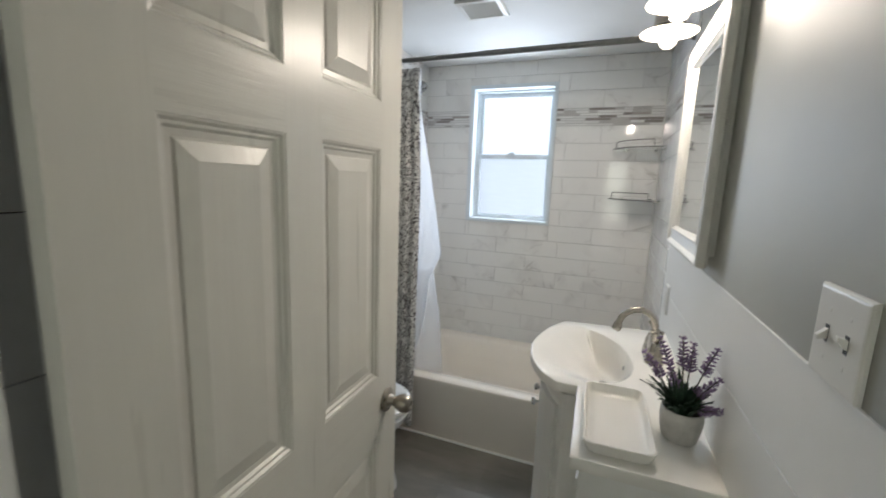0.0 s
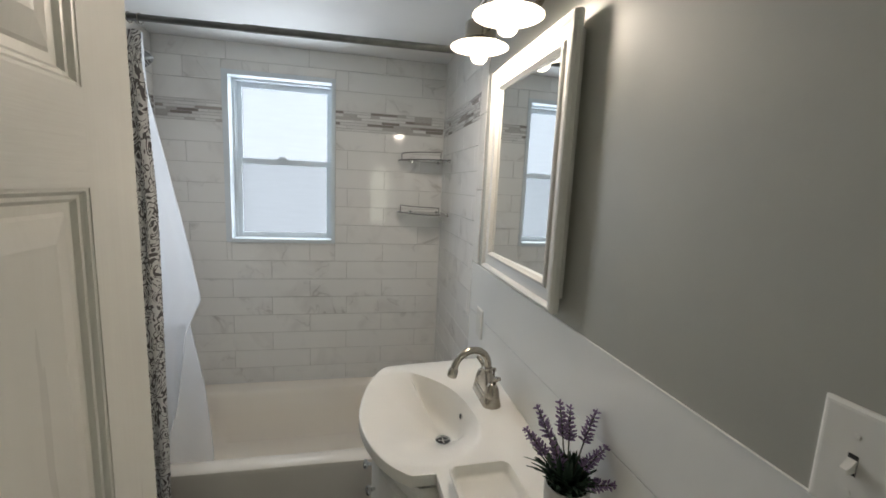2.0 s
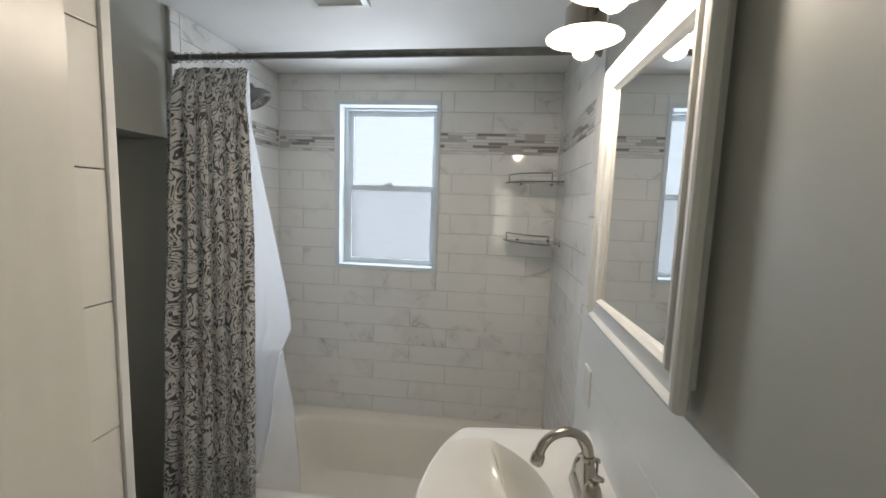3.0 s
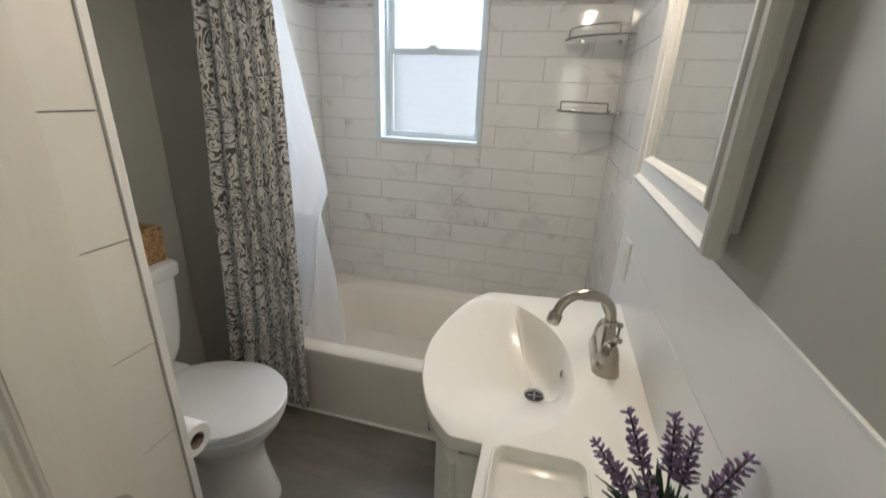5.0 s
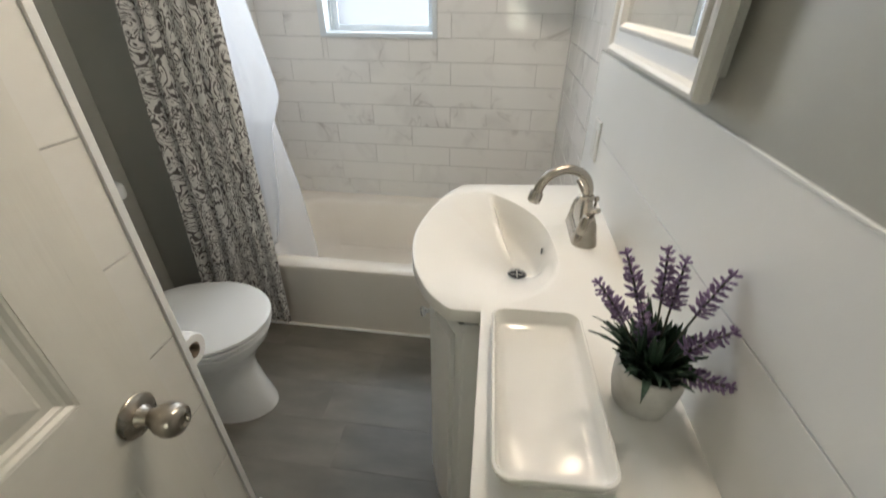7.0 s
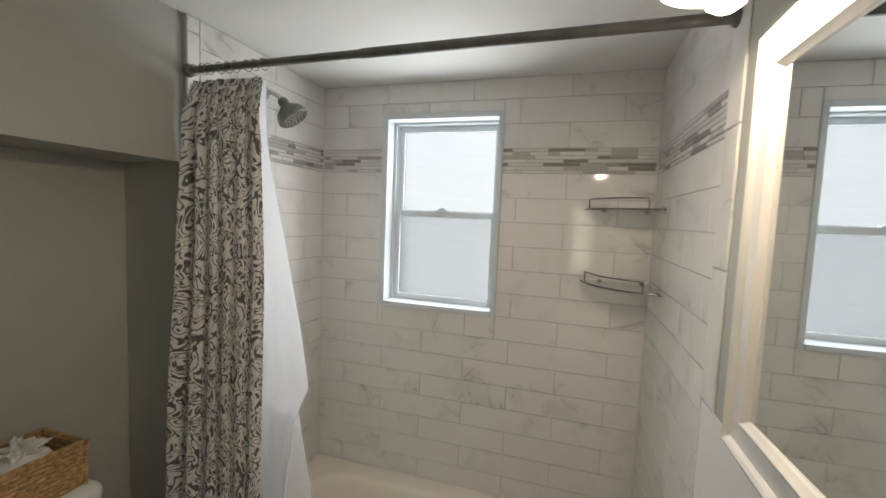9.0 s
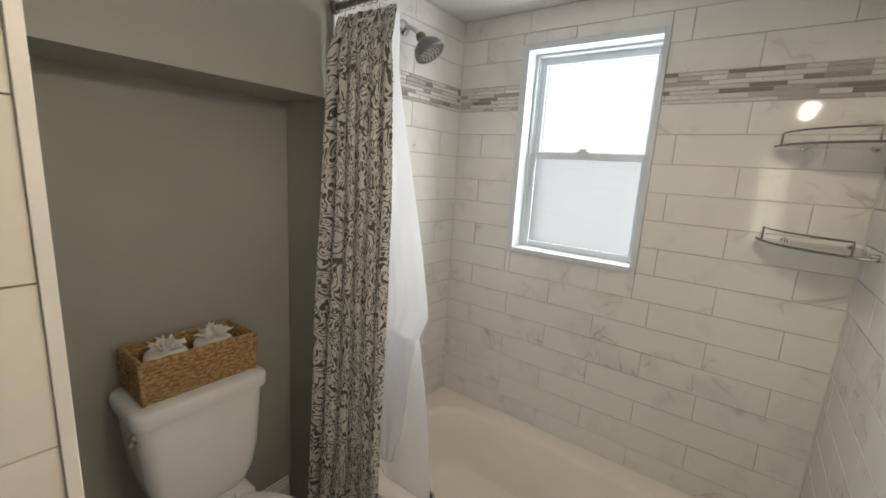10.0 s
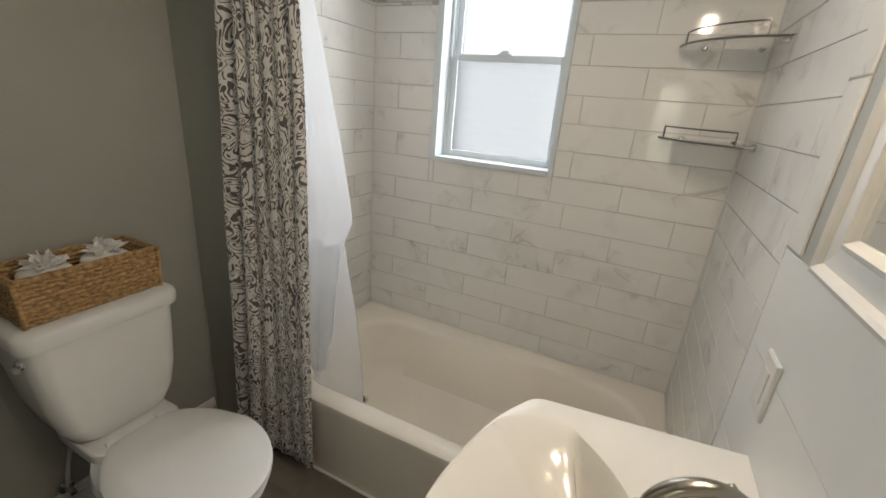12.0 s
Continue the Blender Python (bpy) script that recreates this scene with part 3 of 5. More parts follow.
def curtain_rod():
    r = thing("curtain_rod", "dark brushed steel telescoping shower curtain rod", "curtain rod")
    part("outer_tube", tube([(-0.60, ROD_Y, ROD_Z + 0.007), (XR - 0.012, ROD_Y, ROD_Z + 0.016)], 0.0135, 20), dark_steel, r, smooth=True)
    part("inner_tube", tube([(XL + 0.008, ROD_Y, ROD_Z), (-0.598, ROD_Y, ROD_Z + 0.007)], 0.0115, 20), dark_steel, r, smooth=True)
    for x, a, up in ((XL + 0.001, 90, 0), (XR - 0.003, -90, 0.016)):
        part("flange", lathe([(0.004, 0), (0.021, 0), (0.021, 0.008), (0.016, 0.014), (0.012, 0.014)], 24, pose(x, ROD_Y, ROD_Z + up, 0, a)), dark_steel, r, smooth=True)
    return r


curtain_rod()


def cloth(name, mat, parent, left, right, y_mid, folds, amp, z_top, z_bot, cols, rows, seed, spread=3.2, sharp=0.6, mix=blend):
    """A hanging sheet; left and right are (z, x) knots of its edges, with a layout along the cloth for its print."""
    rnd = random.Random(seed)
    ph = [rnd.uniform(0, 6.28) for _ in range(4)]
    bm = bmesh.new()
    uvl = bm.loops.layers.uv.new("UVMap")
    grid = []
    for j in range(rows + 1):
        z = z_top + (z_bot - z_top) * j / rows
        xl, xr = mix(left, z), mix(right, z)
        row = []
        for i in range(cols + 1):
            u = i / cols
            w = folds * 2 * math.pi * (u + 0.03 * math.sin(5 * u + ph[0] + z * 0.9))
            s = math.sin(w + ph[1])
            f = math.copysign(abs(s) ** sharp, s)
            depth = amp * (0.55 + 0.45 * math.sin(3.1 * u + ph[2])) * (0.6 + 0.4 * min(1, (z_top - z) / 0.35))
            y = blend(y_mid, z) + depth * f + 0.004 * math.sin(9 * u + 3 * z + ph[3])
            x = xl + (xr - xl) * u + 0.35 * depth * math.cos(2 * w + ph[1])
            row.append((bm.verts.new((x, y, z + (0.004 * math.sin(w) if j == rows else 0))), (u * (xr - xl) * spread, z)))
        grid.append(row)
    for a, b in zip(grid, grid[1:]):
        for i in range(cols):
            four = (a[i], a[i + 1], b[i + 1], b[i])
            f = bm.faces.new([v for v, _ in four])
            for lp, (_, uv) in zip(f.loops, four):
                lp[uvl].uv = uv
    ob = part(name, bm, mat, parent, smooth=True)
    sol = ob.modifiers.new("thickness", "SOLIDIFY")
    sol.thickness, sol.offset = 0.0014, 0
    return ob


curtain = thing("shower_curtain", "grey and off-white scroll-print curtain gathered to one side", "shower curtain")
cloth("cloth", cloth_mat, curtain, [(0.05, -1.315), (0.9, -1.272), (1.5, -1.242), (1.93, -1.228), (2.04, -1.212)], [(0.05, -0.90), (0.6, -0.892), (1.4, -0.888), (1.8, -0.902), (2.04, -0.922)],
      [(0.05, 2.082), (1.2, 2.088), (1.9, 2.096), (2.04, 2.126)], 6.0, 0.026, 2.036, 0.075, 150, 46, 4, 2.3)
for i in range(9):
    hx = -1.195 + 0.034 * i + 0.006 * math.sin(i * 2.3)
    part("hook", tube(arc((hx, ROD_Y, ROD_Z), 0.0165, -100, 250, 16, (0.15, 1, 0)), 0.0016, 6), nickel, curtain, smooth=True)
liner = thing("shower_liner", "white translucent plastic shower liner", "shower liner")
cloth("sheet", plastic_liner, liner, [(0.2, -1.03), (0.42, -1.05), (0.6, -1.12), (2.04, -1.185)],
      [(0.40, -0.975), (0.62, -0.915), (0.93, -0.865), (1.07, -0.80), (1.5, -0.868), (1.85, -0.925), (2.04, -0.925)],
      [(0.2, 2.245), (0.5, 2.235), (1.1, 2.205), (2.04, 2.142)], 2.4, 0.009, 2.035, 0.40, 60, 54, 8, 1.5, 0.9, straight)
cloth("fold", thin_liner, liner, [(0.15, -1.03), (0.42, -1.05), (1.0, -1.06)], [(0.15, -0.805), (0.4, -0.80), (0.7, -0.815), (0.93, -0.85), (1.0, -0.862)],
      [(0.15, 2.275), (1.0, 2.232)], 2.2, 0.008, 0.985, 0.205, 40, 28, 3, 1.5, 0.9, straight)


def shower_head():
    s = thing("wall_shower", "dark chrome wall-mounted shower head", "shower head")
    a = Vector((XL + 0.002, 2.475, 2.108))
    part("flange", lathe([(0.004, 0), (0.030, 0), (0.029, 0.006), (0.016, 0.013), (0.009, 0.014)], 28, pose(a.x - 0.001, a.y, a.z, 0, 90)), chrome, s, smooth=True)
    part("arm", tube([a, a + Vector((0.028, 0.006, 0.000)), a + Vector((0.05, 0.012, -0.010)), a + Vector((0.076, 0.021, -0.034))], 0.0095, 14), chrome, s, smooth=True)
    m = Matrix.Translation(a + Vector((0.070, 0.019, -0.028))) @ pose(0, 0, 0, 0, 145, 14) @ Matrix.Scale(1.32, 4)
    part("head", lathe([(0.004, -0.004), (0.013, 0.0), (0.016, 0.010), (0.014, 0.020), (0.022, 0.026), (0.040, 0.042), (0.046, 0.056), (0.047, 0.066), (0.043, 0.070)], 32, m), dark_steel, s, smooth=True)
    part("spray_face", lathe([(0.043, 0.0695), (0.036, 0.068), (0.034, 0.071), (0.001, 0.0715)], 32, m), chrome, s, smooth=True)
    bm = bmesh.new()
    for r, k in ((0.012, 6), (0.022, 11), (0.031, 16)):
        for i in range(k):
            lathe([(0.0016, 0.0713), (0.0014, 0.0735), (0.0004, 0.074)], 6, m @ pose(r * math.cos(6.283 * i / k), r * math.sin(6.283 * i / k), 0), bm)
    tagged(part("nozzles", bm, black_hole, s), kind="stuff")
    return s


shower_head()


# ---- corner shelves ----
def corner_shelf(z):
    s = thing("corner_shelf", "clear glass corner shelf with a chrome guard rail", "shelf", "corner shelves")
    cx, cy, r = XR - 0.003, YB - 0.002, 0.262
    pts = [Vector((cx - r * math.cos(a), cy - r * math.sin(a) * 0.98, 0)) for a in [radians(90 * i / 18) for i in range(19)]]
    pts = [Vector((cx, cy, 0)), Vector((cx - r, cy, 0))] + pts[1:-1] + [Vector((cx, cy - r, 0))]
    bm = loft([[p + Vector((0, 0, z - 0.007)) for p in pts], [p + Vector((0, 0, z)) for p in pts]])
    part("glass", bm, pane_clear, s)
    rim = [Vector((cx - r * math.cos(radians(a)), cy - r * math.sin(radians(a)) * 0.98, z - 0.0035)) for a in range(3, 88, 3)]
    part("edge_band", tube(rim, 0.0034, 8), dark_steel, s, smooth=True)
    hi = [p + Vector((0, 0, 0.036)) for p in [Vector((cx - (r - 0.012) * math.cos(radians(a)), cy - (r - 0.012) * math.sin(radians(a)), z)) for a in range(8, 80, 4)]]
    rail = [hi[0] - Vector((0, 0, 0.036)), hi[0] - Vector((0.0, 0, 0.008))] + hi + [hi[-1] - Vector((0, 0, 0.008)), hi[-1] - Vector((0, 0, 0.036))]
    part("guard_rail", tube(rail, 0.0027, 8), dark_steel, s, smooth=True)
    for x, y, ax in ((cx - r * 0.72, cy, "y"), (cx, cy - r * 0.78, "x"), (cx - 0.03, cy, "y")):
        m = pose(x, y + 0.001, z - 0.004, 90) if ax == "y" else pose(x + 0.002, y, z - 0.004, 0, -90)
        part("bracket", lathe([(0.0005, 0), (0.011, 0), (0.011, 0.016), (0.008, 0.022), (0.0005, 0.022)], 16, m), chrome, s, smooth=True)
    return s


corner_shelf(1.405)
corner_shelf(1.70)


# ---- toilet ----
def egg(cx, back, front, half, z, n=48, sq=1.0, cy=1.69):
    """An egg outline from x = back to x = front."""
    out = []
    for i in range(n):
        a = 2 * math.pi * i / n
        c, s = math.cos(a), math.sin(a)
        x = cx + (front - cx) * c if c >= 0 else cx + (cx - back) * math.copysign(abs(c) ** sq, c)
        out.append(Vector((x, cy + half * math.copysign(abs(s) ** (1.0 if c >= 0 else 0.85), s), z)))
    return out


def seat_line(back, front, half, z, cx=-0.985, cy=1.69, n=56):
    """Seat outline: round in front, tapering to a straight back edge."""
    out = []
    for i in range(n):
        a = 2 * math.pi * i / n
        c, s = math.cos(a), math.sin(a)
        if c >= 0:
            x, y = cx + (front - cx) * c, half * s
        else:
            q = abs(c) ** 0.4
            x, y = cx - (cx - back) * q, half * math.copysign(abs(s) ** 0.45, s) * (1 - 0.42 * q ** 1.5)
        out.append(Vector((x, cy + y, z)))
    return out


def toilet():
    t = thing("toilet", "white two-piece porcelain toilet with the lid closed", "toilet")
    cy = 1.69
    rings = [egg(-0.98, -1.27, -0.792, 0.112, 0.0, sq=0.6), egg(-0.98, -1.27, -0.794, 0.111, 0.02, sq=0.6), egg(-0.98, -1.26, -0.820, 0.101, 0.10, sq=0.6),
             egg(-0.98, -1.26, -0.840, 0.097, 0.18, sq=0.6), egg(-0.98, -1.27, -0.838, 0.110, 0.24, sq=0.6), egg(-0.98, -1.29, -0.795, 0.150, 0.31, sq=0.7),
             egg(-0.98, -1.30, -0.757, 0.176, 0.36, sq=0.75), egg(-0.98, -1.31, -0.746, 0.183, 0.390, sq=0.75), egg(-0.98, -1.31, -0.756, 0.176, 0.401, sq=0.75)]
    part("bowl", loft(rings), porcelain, t, smooth=True)
    deck = [round_rect(-1.47, -1.19, cy - w, cy + w, 0.05, z) for w, z in ((0.09, 0.30), (0.115, 0.36), (0.125, 0.40), (0.125, 0.425), (0.12, 0.43))]
    part("deck", loft(deck), porcelain, t, smooth=True)
    part("seat", loft([seat_line(-1.214, -0.742, 0.192, 0.4105), seat_line(-1.218, -0.738, 0.195, 0.415), seat_line(-1.216, -0.740, 0.194, 0.4225)]), porcelain, t, smooth=True)
    lid = [seat_line(-1.216, -0.741, 0.194, 0.427), seat_line(-1.222, -0.735, 0.199, 0.431), seat_line(-1.220, -0.736, 0.198, 0.441),
           seat_line(-1.210, -0.748, 0.188, 0.4465), seat_line(-1.15, -0.83, 0.12, 0.450), seat_line(-1.05, -0.93, 0.05, 0.451)]
    for bx, by in ((-0.80, 0.10), (-0.80, -0.10), (-1.12, 0.14), (-1.12, -0.14)):
        part("bumper", boxes((bx - 0.012, bx + 0.012, cy + by - 0.006, cy + by + 0.006, 0.4005, 0.409), (bx - 0.012, bx + 0.012, cy + by - 0.006, cy + by + 0.006, 0.4235, 0.428)), plastic_white, t)
    part("seat_lid", loft(lid), porcelain, t, smooth=True)
    for y in (cy - 0.07, cy + 0.07):
        part("seat_hinge", boxes((-1.244, -1.223, y - 0.016, y + 0.016, 0.43, 0.440), bev=0.004), porcelain, t)
    tank = []
    for z, hw, xb, xf in ((0.432, 0.108, -1.45, -1.278), (0.455, 0.135, -1.465, -1.266), (0.50, 0.156, -1.475, -1.261), (0.58, 0.173, -1.482, -1.260), (0.70, 0.184, -1.485, -1.260), (0.785, 0.190, -1.487, -1.260)):
        tank.append(round_rect(xb, xf, cy - hw, cy + hw, 0.045, z, 8))
    part("tank", loft(tank), porcelain, t, smooth=True)
    top = [round_rect(-1.488 - d, -1.248 + d, cy - 0.203 - d, cy + 0.203 + d, 0.04, z, 8) for d, z in ((-0.012, 0.784), (-0.002, 0.790), (0, 0.800), (0, 0.826), (-0.004, 0.835), (-0.012, 0.840), (-0.05, 0.843))]
    part("tank_lid", loft(top), porcelain, t, smooth=True)
    lever = part("flush_lever", lathe([(0.001, 0), (0.015, 0), (0.015, 0.006), (0.011, 0.012), (0.001, 0.013)], 20, pose(-1.305, 1.506, 0.750, 90)), chrome, t, smooth=True)
    part("handle", tube([(-1.305, 1.493, 0.750), (-1.29, 1.487, 0.752), (-1.268, 1.484, 0.756)], [0.007, 0.008, 0.007], 10), chrome, lever, smooth=True)
    return t


toilet()


def water_supply():
    s = thing("supply_hose", "white braided water hose behind the toilet", "hose")
    part("hose", tube([(-1.44, 1.605, 0.44), (-1.445, 1.60, 0.36), (-1.448, 1.575, 0.27), (-1.455, 1.565, 0.20), (-1.478, 1.565, 0.17)], 0.0065, 10), hose_white, s, smooth=True)
    part("valve", lathe([(0.001, 0), (0.024, 0), (0.022, 0.006), (0.010, 0.008), (0.010, 0.05), (0.001, 0.052)], 18, pose(NOOK + 0.018, 1.565, 0.17, 0, 90)), chrome, s, smooth=True)
    return s


water_supply()


# ---- basket with wrapped rolls ----
def weave_wall(bm, p0, p1, out, z0, z1, rows, flare):
    """A woven face between two corners, bulging strand by strand."""
    p0, p1, out = Vector(p0), Vector(p1), Vector(out)
    length = (p1 - p0).length
    ncol, nrow = int(length / 0.003), rows * 4
    grid = []
    for j in range(nrow + 1):
        v = j / nrow
        r = min(int(v * rows), rows - 1)
        row = []
        for i in range(ncol + 1):
            u = i / ncol
            cell = u * length / 0.021 + 0.5 * (r % 2) + 0.13 * math.sin(r * 1.7)
            h = 0.0065 * abs(math.sin(math.pi * v * rows)) ** 0.6 * (0.35 + 0.65 * abs(math.sin(math.pi * cell)) ** 0.7)
            h += 0.0008 * math.sin(31 * u + 5.1 * r)
            if i in (0, ncol):
                h *= 0.4
            row.append(bm.verts.new(p0 + (p1 - p0) * u + out * (h + flare * v) + Vector((0, 0, z0 + (z1 - z0) * v + 0.001 * math.sin(9 * u * length / 0.1 + r)))))
        grid.append(row)
    for a, b in zip(grid, grid[1:]):
        for i in range(ncol):
            bm.faces.new((a[i], a[i + 1], b[i + 1], b[i]))


def basket():
    b = thing("basket", "rectangular woven seagrass basket on the toilet tank", "basket", at=(-1.378, 1.695, 0.843))
    hx, hy, h = 0.082, 0.165, 0.128
    c = [(-hx, -hy, 0), (hx, -hy, 0), (hx, hy, 0), (-hx, hy, 0)]
    out = [(0, -1, 0), (1, 0, 0), (0, 1, 0), (-1, 0, 0)]
    for i in range(4):
        bm = bmesh.new()
        weave_wall(bm, c[i], c[(i + 1) % 4], out[i], 0.0, h, 10, 0.004)
        inn = [Vector(p) * 0.94 for p in (c[i], c[(i + 1) % 4])]
        weave_wall(bm, inn[1], inn[0], [-k for k in out[i]], 0.004, h, 10, -0.004)
        part("woven_side", bm, straw, b, smooth=True)
    for x, y, _ in c:
        part("corner_strand", tube([(x + 0.0005 * i * math.copysign(1, x), y + 0.0005 * i * math.copysign(1, y), h * i / 9) for i in range(10)], [0.0062 + 0.001 * (i % 2) for i in range(10)], 10), straw, b, smooth=True)
    rim = [Vector((x * 0.995, y * 0.995, h)) for x, y, _ in c]
    ring = []
    for i in range(4):
        for k in range(14):
            ring.append(rim[i].lerp(rim[(i + 1) % 4], k / 14) + Vector((0, 0, 0.0015 * math.sin(k * 2.4))))
    part("rim", tube(ring, 0.006, 8, closed=True), straw, b, smooth=True)
    part("floor_panel", boxes((-hx + 0.004, hx - 0.004, -hy + 0.004, hy - 0.004, 0.001, 0.006)), straw, b)
    # black discs on the end faces stand in for shaded handle holes
    for y, s in ((-hy - 0.0055, -1), (hy + 0.0055, 1)):
        part("handle_hole", lathe([(0.001, 0), (0.011, 0.0), (0.010, 0.002), (0.001, 0.002)], 18, pose(-0.012, y - 0.0 * s, 0.075, 90 * -s)), black_hole, b)
    return b


basket()


def wrapped_roll(y, seed, turn):
    """A paper roll wrapped in tissue whose corners are gathered into a star on top."""
    rnd = random.Random(seed)
    t = thing("wrapped_paper_roll", "paper roll wrapped in white gathered tissue", "paper roll", "rolls in the basket", at=(-1.378, y, 0.851))
    part("roll", lathe([(0.02, 0), (0.058, 0.001), (0.060, 0.01), (0.060, 0.096), (0.056, 0.105), (0.044, 0.111), (0.026, 0.115), (0.012, 0.118)], 40), paper, t, smooth=True)
    bm = bmesh.new()
    for layer, (r_in, r_out, z_in, z_out) in enumerate(((0.014, 0.044, 0.112, 0.128), (0.009, 0.033, 0.115, 0.144), (0.004, 0.019, 0.118, 0.153))):
        n, rows = 30, []
        jag = [rnd.uniform(0.0, 1.0) * (1 if i % 2 else 0.35) for i in range(n)]
        for j in range(4):
            s, row = j / 3, []
            for i in range(n):
                a = 2 * math.pi * i / n + 0.4 * layer
                rr = (r_in + (r_out - r_in) * s) * (1 + 0.48 * s * math.sin(6 * a + layer * 2) + 0.2 * s * (jag[i] - 0.5))
                row.append(Vector((rr * math.cos(a), rr * math.sin(a), z_in + (z_out - z_in) * s * (0.72 + 0.28 * math.sin(4 * a + layer)) + (0.011 * jag[i] if j == 3 else 0.0))))
            rows.append(row)
        loft(rows, bm, (False, False))
    part("gathered_top", bm, paper, t)
    t.rotation_euler = (0, 0, turn)
    return t


wrapped_roll(1.622, 3, 0.3)
wrapped_roll(1.765, 5, 1.1)


def paper_holder():
    h = thing("toilet_paper_holder", "wall-mounted nickel holder with a paper roll", "paper holder")
    for x in (-0.790,):
        part("post", tube([(x, NEAR + 0.001, 0.684), (x, NEAR + 0.075, 0.684)], 0.007, 12), nickel, h, smooth=True)
        part("post_plate", lathe([(0.001, 0), (0.020, 0), (0.018, 0.006), (0.001, 0.007)], 20, pose(x, NEAR + 0.0005, 0.684, -90)), nickel, h, smooth=True)
    part("spindle", tube([(-0.790, NEAR + 0.07, 0.684), (-0.700, NEAR + 0.07, 0.684)], 0.008, 12), nickel, h, smooth=True)
    r = part("paper_roll", lathe([(0.020, 0.0), (0.039, 0.0), (0.042, 0.004), (0.042, 0.094), (0.039, 0.098), (0.020, 0.098)], 36, pose(-0.770, NEAR + 0.07, 0.676, 0, 90), cap=(False, False)), paper, h, "soft white paper roll", smooth=True)
    part("core", lathe([(0.0202, 0.001), (0.0202, 0.0985), (0.018, 0.0985), (0.018, 0.001)], 28, pose(-0.770, NEAR + 0.07, 0.676, 0, 90), cap=(False, False)), cardboard, r, "brown cardboard core", smooth=True)
    return h


paper_holder()


# ---- vanity ----
OUT = [(0.298, 0.973), (0.0, 0.973), (-0.006, 1.316), (-0.062, 1.316), (-0.080, 1.328), (-0.122, 1.375), (-0.160, 1.455), (-0.180, 1.54), (-0.183, 1.62), (-0.168, 1.72),
       (-0.143, 1.81), (-0.112, 1.874), (-0.092, 1.902), (-0.068, 1.912), (0.298, 1.957)]
RIM = [(-0.066, 1.866), (-0.104, 1.80), (-0.132, 1.70), (-0.150, 1.59), (-0.140, 1.49), (-0.100, 1.41), (-0.035, 1.365), (0.045, 1.366), (0.105, 1.405), (0.136, 1.48),
       (0.150, 1.57), (0.142, 1.655), (0.105, 1.745), (0.045, 1.815), (-0.018, 1.858)]


def bow(points, first, last, cuts=5):
    """The loop with a smooth curve run through its points from first to last."""
    out = list(points[:first])
    for i in range(first, last):
        p0, p1, p2, p3 = (Vector(points[max(first, min(last, k))]) for k in (i - 1, i, i + 1, i + 2))
        for k in range(cuts):
            t = k / cuts
            q = 0.5 * (2 * p1 + (p2 - p0) * t + (2 * p0 - 5 * p1 + 4 * p2 - p3) * t * t + (3 * p1 - p0 - 3 * p2 + p3) * t ** 3)
            out.append((q.x, q.y))
    return out + list(points[last:])


CORNERS = OUT[:4] + OUT[-2:]
OUT = bow(OUT, 3, 13)
TOP = 0.89
DRAIN = Vector((0.078, 1.622, 0))


def inset(poly, d):
    """Move every corner of a loop inwards by d."""
    n, out = len(poly), []
    area = sum(poly[i][0] * poly[(i + 1) % n][1] - poly[(i + 1) % n][0] * poly[i][1] for i in range(n))
    s = 1 if area > 0 else -1
    for i in range(n):
        a, b, c = (Vector((*poly[k % n], 0)) for k in (i - 1, i, i + 1))
        n1, n2 = (Vector((-(q - p).y, (q - p).x, 0)).normalized() * s for p, q in ((a, b), (b, c)))
        m = (n1 + n2).normalized()
        out.append((b + m * (d / max(0.5, m.dot(n1)))).to_2d())
    return [tuple(p) for p in out]


def smooth_loop(poly, rounds=2):
    for _ in range(rounds):
        poly = [q for i in range(len(poly)) for q in ((0.75 * poly[i][0] + 0.25 * poly[(i + 1) % len(poly)][0], 0.75 * poly[i][1] + 0.25 * poly[(i + 1) % len(poly)][1]),
                                                      (0.25 * poly[i][0] + 0.75 * poly[(i + 1) % len(poly)][0], 0.25 * poly[i][1] + 0.75 * poly[(i + 1) % len(poly)][1]))]
    return poly


def reach(poly, c, a):
    """Where the ray from c at angle a leaves the loop."""
    d, best = Vector((math.cos(a), math.sin(a))), 0
    for i in range(len(poly)):
        p, q = Vector(poly[i]), Vector(poly[(i + 1) % len(poly)])
        e = q - p
        den = d.x * e.y - d.y * e.x
        if abs(den) < 1e-9:
            continue
        w = p - c
        t, u = (w.x * e.y - w.y * e.x) / den, (w.x * d.y - w.y * d.x) / den
        if t > 0 and -1e-6 <= u <= 1 + 1e-6:
            best = max(best, t)
    return best


